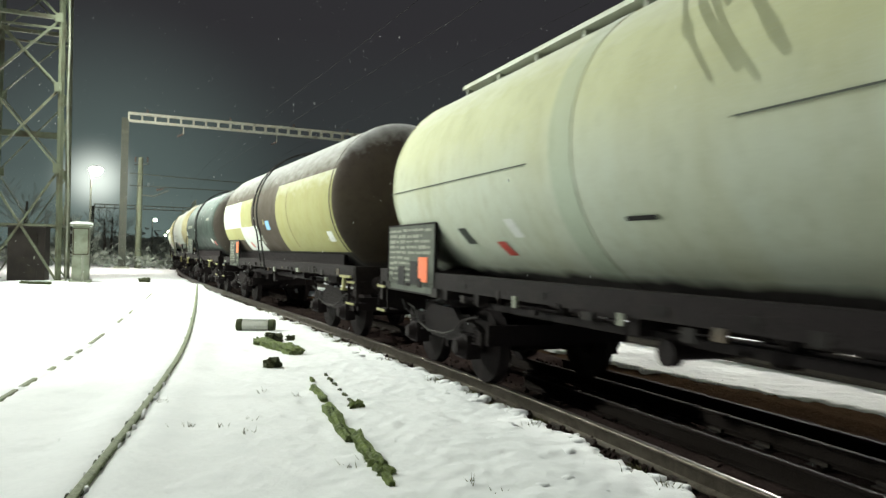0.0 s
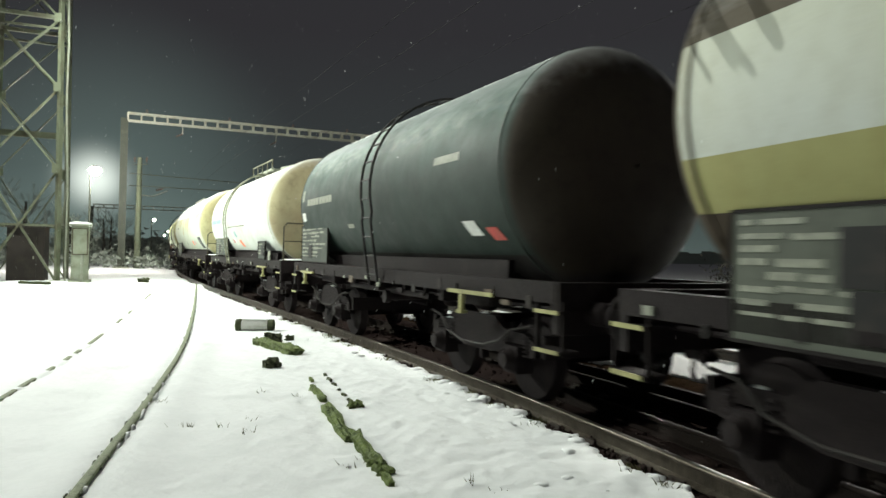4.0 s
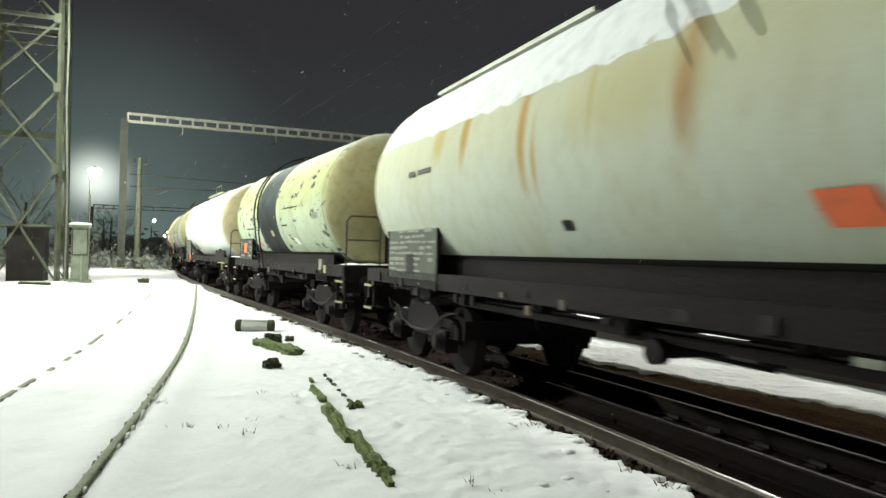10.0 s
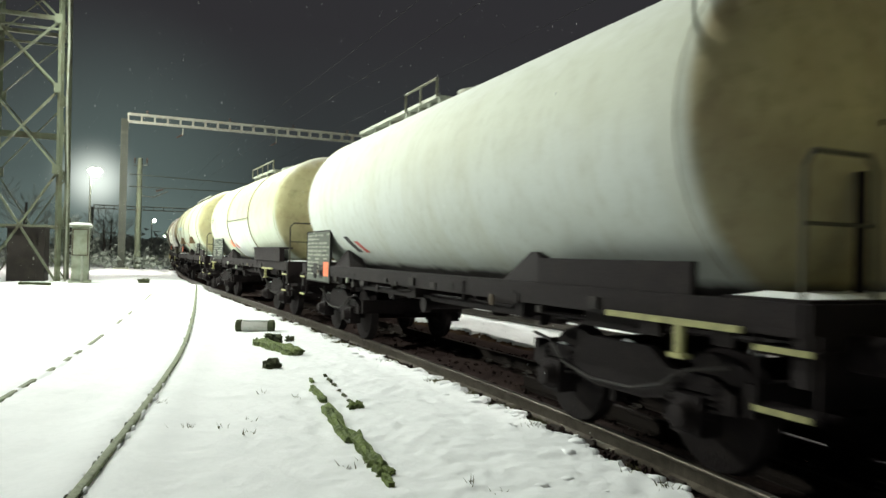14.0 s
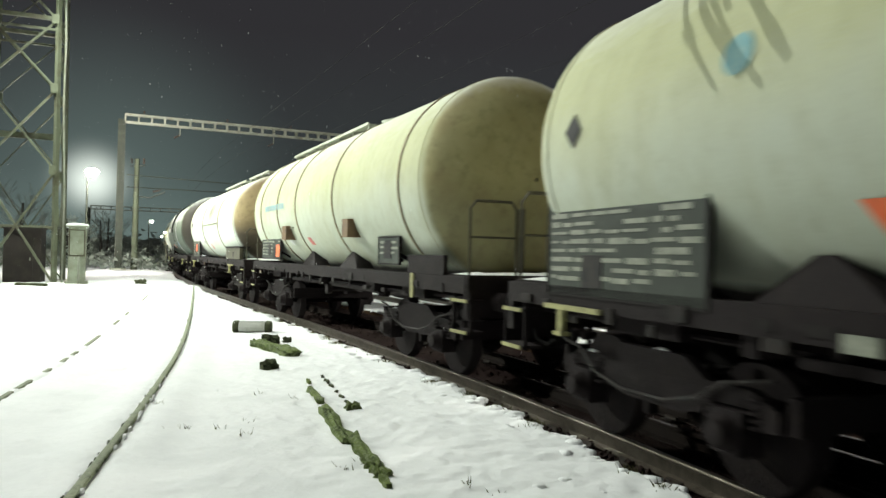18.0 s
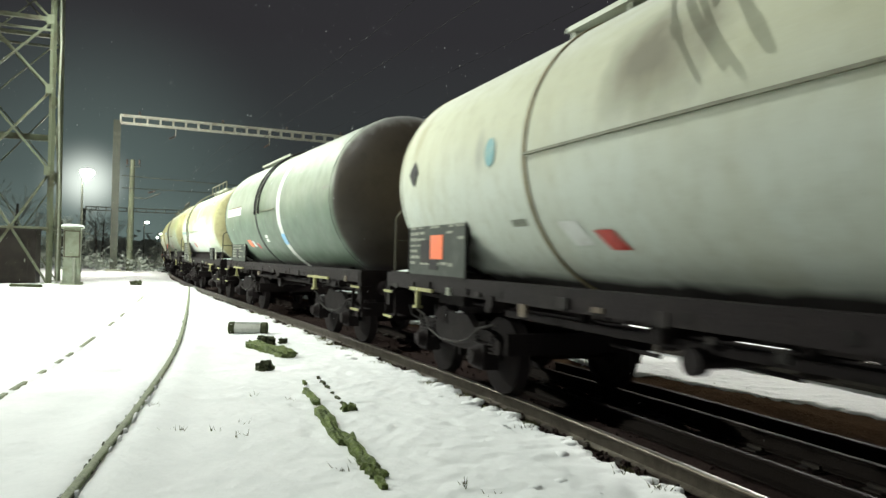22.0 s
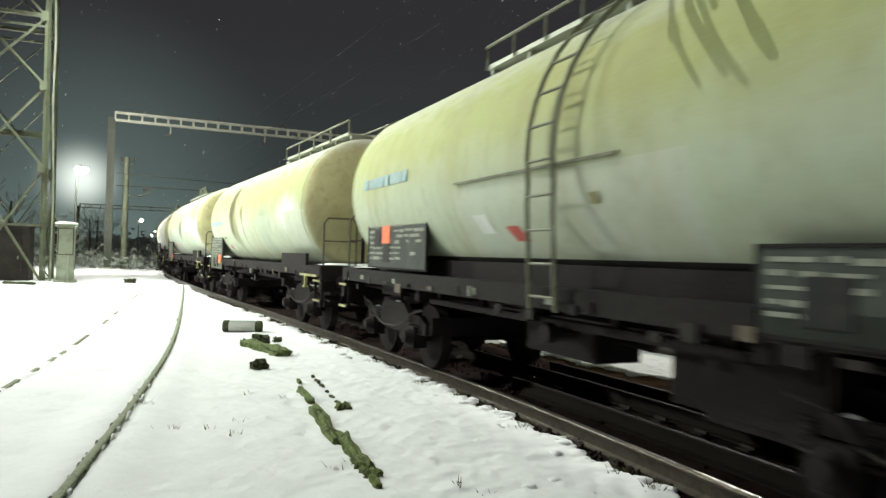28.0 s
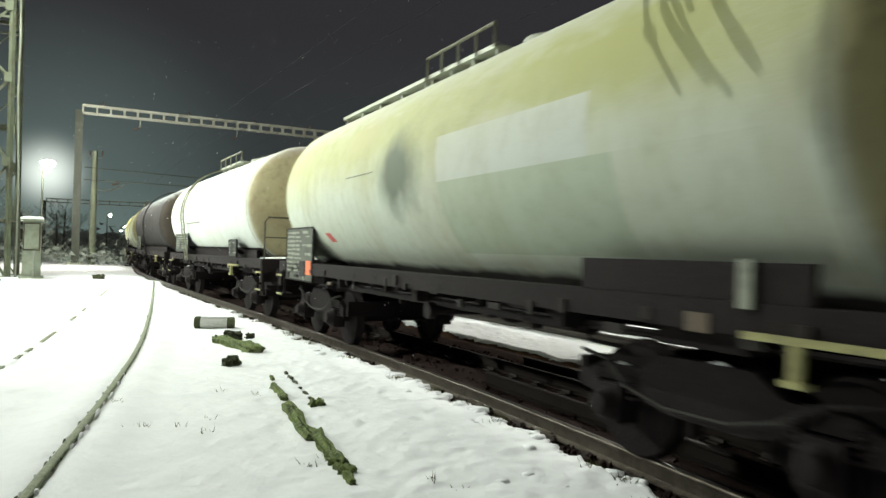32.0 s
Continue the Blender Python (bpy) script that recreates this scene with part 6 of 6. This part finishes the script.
# stay cables with insulators, out of view, placed so their shadows fall on the passing tanks
stays = thing("stay_cables", "dark stay cables with insulators hung from a span wire", "cable")
part("span_cable", Build().tube([(-22, 9.6, 10.4), (-8, 8.6, 9.3), (6, 9.0, 9.6), (22, 10.5, 10.6)], .006, 6), GRIME, stays)
for pts, rad, knob in ((((.59, 5.02, 4.12), (.57, 5.15, 4.28), (.56, 5.34, 4.50), (.62, 5.61, 4.79)), .022, .75),
                       (((.71, 4.72, 4.07), (.67, 4.88, 4.26), (.66, 5.03, 4.43), (.67, 5.20, 4.62), (.80, 5.67, 4.99)), .026, 0),
                       (((.67, 4.85, 4.15), (.64, 4.99, 4.32), (.63, 5.19, 4.52)), .034, 0),
                       (((.70, 5.09, 4.58), (.79, 5.42, 4.89)), .022, 0),
                       (((.78, 4.57, 4.17), (.76, 4.70, 4.34), (.76, 4.82, 4.48), (.79, 5.03, 4.70)), .036, .4)):
    pts = [Vector(q) for q in pts]
    up = pts[-1] + (pts[-1] - pts[0]) * .6
    cb = part("cable", Build().tube(pts + [up, Vector((up.x, 8.9, 9.45))], rad, 6), GRIME, stays)
    if knob:
        c = pts[1] + (pts[2] - pts[1]) * 1.2 if knob > .5 else pts[1]
        d = (pts[2] - pts[1]).normalized() * .09
        part("insulator", Build().tube([c - d, c - d * .8, c - d * .3, c + d * .3, c + d * .8, c + d], [.015, .05, .035, .05, .035, .015], 10), INSUL, cb)

# ---- lamps of the yard ----


def street_lamp(x, y, h, r_, watts, glass, label, turn=0.0):
    o = thing("yard_lamp", label, "lamp", pose(x, y, -.1, 0, 0, turn))
    part("post", Build().tube([(0, 0, 0), (0, 0, h)], [.10, .06], 10), DIM_STEEL, o)
    part("arm", Build().tube([(0, 0, h - .05), (.2, -.1, h + .15), (.45, -.25, h + .15)], .035, 6), DIM_STEEL, o)
    part("hood", Build().lathe([(h + .10, .26), (h + .18, .20), (h + .24, .08)], 16, "z", (.45, -.25, 0)), DIM_STEEL, o)
    part("lamp_glass", Build().lathe([(h - .04 - r_, .03), (h - .04 - r_ * .8, r_ * .6), (h - .04 - r_ * .2, r_), (h - .04, r_), (h + .09, r_ * .7)], 18, "z", (.45, -.25, 0)), glass, o, "bright white lamp glass")
    if watts:
        lamp = bpy.data.lights.new("yard_lamp_light", "POINT")
        lamp.energy, lamp.color, lamp.shadow_soft_size = watts, (1.0, 0.98, 0.88), .3
        lo = new("yard_lamp_light", lamp)
        lo.location = (x + 2.2, y - 4.0, h)
        tagged(lo, "light of the yard lamp", "lamp", kind="structure")
    return o


street_lamp(-26.0, 51.0, 7.4, .46, 3500, LAMP, "bright white yard lamp on a steel post")
street_lamp(-37.8, 90, 5.4, .19, 0, LAMP_FAR, "distant lit yard lamp in the haze")
street_lamp(-51.9, 130, 5.0, .17, 0, LAMP_FAR, "distant lit yard lamp in the haze")
street_lamp(-60.5, 150, 4.6, .15, 0, LAMP_FAR, "faint distant lamp in the haze")

# ---- station building behind the train ----
WALL = mat("grey_render_wall", (0.030, 0.030, 0.026), 0.9, other=(0.018, 0.018, 0.015), scale=0.8, amount=0.6, bump=0.4)
GLASS = mat("dark_window_glass", (0.02, 0.025, 0.03), 0.08)
hs = thing("station_building", "low grey station building with a snow-covered roof", "building", pose(20.5, 44, -.1))
part("wall", Build().box(0, -26, 0, 9, 0, 5.75), WALL, hs)
part("roof", Build().add([(-1.0, -27, 5.98), (4.5, -27, 6.48), (10, -27, 5.98), (-1.0, 1, 5.98), (4.5, 1, 6.48), (10, 1, 5.98), (-1.0, -27, 5.78), (10, -27, 5.78), (-1.0, 1, 5.78), (10, 1, 5.78)],
     [(0, 1, 4, 3), (1, 2, 5, 4), (0, 6, 7, 2, 1), (3, 4, 5, 9, 8), (0, 3, 8, 6), (2, 7, 9, 5), (6, 8, 9, 7)]), HUT, hs)
part("roof_snow", Build().add([(-1.1, -27.1, 6.00), (4.5, -27.1, 6.53), (4.5, 1.1, 6.53), (-1.1, 1.1, 6.00), (-1.15, -27.1, 6.33), (4.5, -27.1, 6.78), (4.5, 1.1, 6.78), (-1.15, 1.1, 6.33)],
     [(0, 1, 5, 4), (4, 5, 6, 7), (3, 7, 6, 2), (0, 4, 7, 3), (1, 2, 6, 5)]), SNOW_CAP, hs)
part("canopy", Build().add([(-1.6, -13, 3.62), (0, -13, 3.95), (0, -4.2, 3.95), (-1.6, -4.2, 3.62), (-1.6, -13, 3.55), (0, -13, 3.88), (0, -4.2, 3.88), (-1.6, -4.2, 3.55)], [(0, 1, 2, 3), (4, 7, 6, 5), (0, 4, 5, 1), (2, 6, 7, 3), (0, 3, 7, 4)]), HUT, hs, "low canopy along the wall")
part("canopy_snow", Build().add([(-1.62, -13, 3.64), (-.05, -13, 3.97), (-.05, -4.2, 3.97), (-1.62, -4.2, 3.64), (-1.62, -13, 3.86), (-.05, -13, 4.16), (-.05, -4.2, 4.16), (-1.62, -4.2, 3.86)], [(0, 3, 7, 4), (4, 7, 6, 5), (0, 4, 5, 1), (2, 6, 7, 3)]), SNOW_CAP, hs, "snow lying on the canopy")
for i in range(6):
    y = -3.0 - i * 4
    wn_ = part("window", Build().box(-.06, y - .7, 1.5, .02, y + .7, 3.1), GLASS, hs, "dark window")
    part("window_frame", Build().box(-.09, y - .78, 1.42, -.05, y - .7, 3.18).box(-.09, y + .7, 1.42, -.05, y + .78, 3.18).box(-.09, y - .78, 3.1, -.05, y + .78, 3.18).box(-.09, y - .04, 1.5, -.05, y + .04, 3.1), HUT, wn_)
    part("window_sill", Build().box(-.16, y - .85, 1.34, -.02, y + .85, 1.42), HUT, wn_)
wl_ = thing("wall_lamp", "bright wall lamp on the station building", "lamp", pose(20.2, 38.8, 3.9))
part("arm", Build().tube([(.3, 0, .2), (-.1, 0, .25), (-.2, 0, .12)], .03, 6), RUST, wl_)
part("lamp_glass", Build().lathe([(-.22, .06), (-.14, .26), (.06, .31), (.14, .15)], 16, "z", (-.2, 0, 0)), LAMP_FAR, wl_)
lamp = bpy.data.lights.new("wall_lamp_light", "POINT")
lamp.energy, lamp.color, lamp.shadow_soft_size = 1000, (1, 0.98, 0.88), .2
lo = new("wall_lamp_light", lamp)
lo.location = (19.3, 38.8, 3.7)
tagged(lo, "light of the wall lamp", "lamp", kind="structure")
hedge = Build()
rnd = random.Random(12)
for i in range(2600):
    y = rnd.uniform(10, 44)
    x = 17.5 + rnd.gauss(0, .55)
    z = abs(rnd.gauss(.9, .55))
    a = [Vector((rnd.uniform(-1, 1), rnd.uniform(-1, 1), rnd.uniform(-1, 1))) * .17 for _ in range(3)]
    c = Vector((x, y, z))
    hedge.add([c + a[0], c + a[1], c + a[2]], [(0, 1, 2)])
# pale twig tone: the haze before trees, scrub and woods is in the colour
HAZY = mat("frosted_twigs", (0.30, 0.34, 0.29), 0.9, other=(0.15, 0.17, 0.14), scale=2, amount=0.5)
BARK = mat("bare_dark_bark", (0.045, 0.042, 0.032), 0.9, other=(0.025, 0.022, 0.018), scale=4)
tagged(part("hedge", hedge, BARK), "dark leafless hedge along the station wall", "hedge", kind="stuff")
for i, (x, y) in enumerate(((7.6, 15.6), (9.4, 13.2), (6.9, 20.0))):
    sw = thing("point_lever", "low dark point lever box beside the far track", "switch stand", pose(x, y, -.1, 0, 0, 20 * i))
    part("box", Build().box(-.3, -.2, 0, .3, .2, .24), GRIME, sw)
    part("post", Build().tube([(0, 0, .2), (0, 0, .62)], .035, 8), CONCRETE, sw)
    part("weight", Build().lathe([(-.08, .12), (.08, .12)], 12, "y", (.22, 0, .45)), GRIME, sw)

# ---- bare trees and far woods ----
def bare_tree(x, y, h, seed):
    rn = random.Random(seed)
    o = thing("bare_tree", "leafless dark tree at the yard's far edge", "tree", pose(x, y, -.2))
    part("trunk", Build().tube([(0, 0, 0), (rn.uniform(-.2, .2), 0, h * .35), (rn.uniform(-.4, .4), rn.uniform(-.3, .3), h * .75)], [.22, .16, .06], 8), BARK, o)
    crown = Build()

    def grow(p, d, ln, r_, depth):
        q = p + d * ln
        crown.tube([p, (p + q) / 2 + Vector((rn.uniform(-1, 1), rn.uniform(-1, 1), 0)) * ln * .06, q], [r_, r_ * .8, r_ * .55], 4)
        if depth:
            for _ in range(rn.choice((2, 3, 3))):
                e = (d + Vector((rn.uniform(-1, 1), rn.uniform(-1, 1), rn.uniform(-.25, .75))) * .75).normalized()
                grow(p + d * ln * rn.uniform(.5, 1), e, ln * rn.uniform(.55, .8), r_ * .6, depth - 1)

    for i in range(8):
        a = i * 2.4
        grow(Vector((0, 0, h * (.2 + .06 * i))), Vector((math.cos(a), math.sin(a), rn.uniform(.5, 1.1))).normalized(), h * rn.uniform(.16, .26), .06, 4)
    part("crown", crown, HAZY, o)


for i, (x, y, h) in enumerate(((-47, 78, 9), (-41, 84, 7), (-54, 90, 10), (-35.5, 66, 6), (-39, 70, 5.5), (-31.0, 60, 4.5), (-46, 96, 8), (-60, 84, 11))):
    bare_tree(x, y, h, 100 + i)
b = Build()
rnd = random.Random(21)
for i in range(5200):
    x = rnd.uniform(-140, -20)
    y = 118 + rnd.uniform(-16, 26) + .1 * (x + 60)
    z = abs(rnd.gauss(0, 1)) * 2.0 * (1 + .6 * noise.noise((x * .09, y * .05, 3)))
    a = [Vector((rnd.uniform(-1, 1), rnd.uniform(-1, 1), rnd.uniform(-.6, 1))) * .8 for _ in range(3)]
    c = Vector((x, y, z))
    b.add([c + a[0], c + a[1], c + a[2]], [(0, 1, 2)])
tagged(part("far_scrub", b, HAZY), "low dark scrub along the far edge of the yard", "bushes", kind="stuff")
b = Build()
for i in range(2600):
    x = rnd.uniform(-44, -21)
    y = 62 + rnd.uniform(-5, 8) - .25 * (x + 30)
    z = abs(rnd.gauss(0, 1)) * .6
    a = [Vector((rnd.uniform(-1, 1), rnd.uniform(-1, 1), rnd.uniform(-.6, 1))) * .3 for _ in range(3)]
    c = Vector((x, y, z))
    b.add([c + a[0], c + a[1], c + a[2]], [(0, 1, 2)])
tagged(part("near_scrub", b, HAZY), "leafless scrub behind the lighting mast", "bushes", kind="stuff")
wlb = Build()
for i in range(60):
    x0 = -170 + i * 6.0
    h0 = 6 + 3.5 * noise.noise((i * .35, 1, 1)) + 1.5 * noise.noise((i * 1.3, 4, 1))
    wlb.add([(x0, 330, -1), (x0 + 6.2, 330, -1), (x0 + 6.2, 334, h0), (x0, 334, h0 + 1.2 * noise.noise((i * .9, 2, 2)))], [(0, 1, 2, 3)])
tagged(part("backdrop", wlb, HAZY), "far dark line of woods in the haze", "woods", kind="structure")


# ---- snowfall: small flakes that drift down together ----
b = Build()
rnd = random.Random(77)
for i in range(15000):
    c = Vector((rnd.uniform(-17, 9), rnd.uniform(4, 28), rnd.uniform(-2, 50)))
    q = rnd.uniform(.0035, .008)
    b.add([c + Vector(p) * q for p in ((1, 0, 0), (-1, 0, 0), (0, 1, 0), (0, -1, 0), (0, 0, 1), (0, 0, -1))], [(0, 2, 4), (2, 1, 4), (1, 3, 4), (3, 0, 4), (2, 0, 5), (1, 2, 5), (3, 1, 5), (0, 3, 5)])
FLAKES = tagged(part("falling_snow", b, SNOW_CAP), "sparse small snowflakes drifting down", "snowfall", kind="stuff")


# ---- what moves ----
def motions():
    times = [i * 0.5 for i in range(65)]
    for w in WAGONS:
        rows = []
        for t in times:
            s = run(t) - w["centre"]
            a, c = on_main(s + w["pivot"]), on_main(s - w["pivot"])
            d = a - c
            rows.append((t, Matrix.Translation((a + c) / 2) @ pose(0, 0, 0, 0, 0, math.degrees(math.atan2(d.y, d.x)))))
        walk(w, rows)
    walk(FLAKES, [(t, pose(-.25 * t + .2 * math.sin(t), .1 * t, -1.15 * t)) for t in range(0, 33, 2)])
    for o, w in WHEELS:
        place = Matrix.Translation(o.location)
        near = [i / 10 for i in range(321) if -24 < run(i / 10) - w["centre"] < 11]
        rows = sorted(set([0.0, *near, 32.0]))
        first = run(near[0]) if near else 0.0
        last = run(near[-1]) if near else 0.0
        walk(o, [(t, place @ Matrix.Rotation((min(max(run(t), first), last) - first) / 0.46, 4, "Y")) for t in rows])


motions()
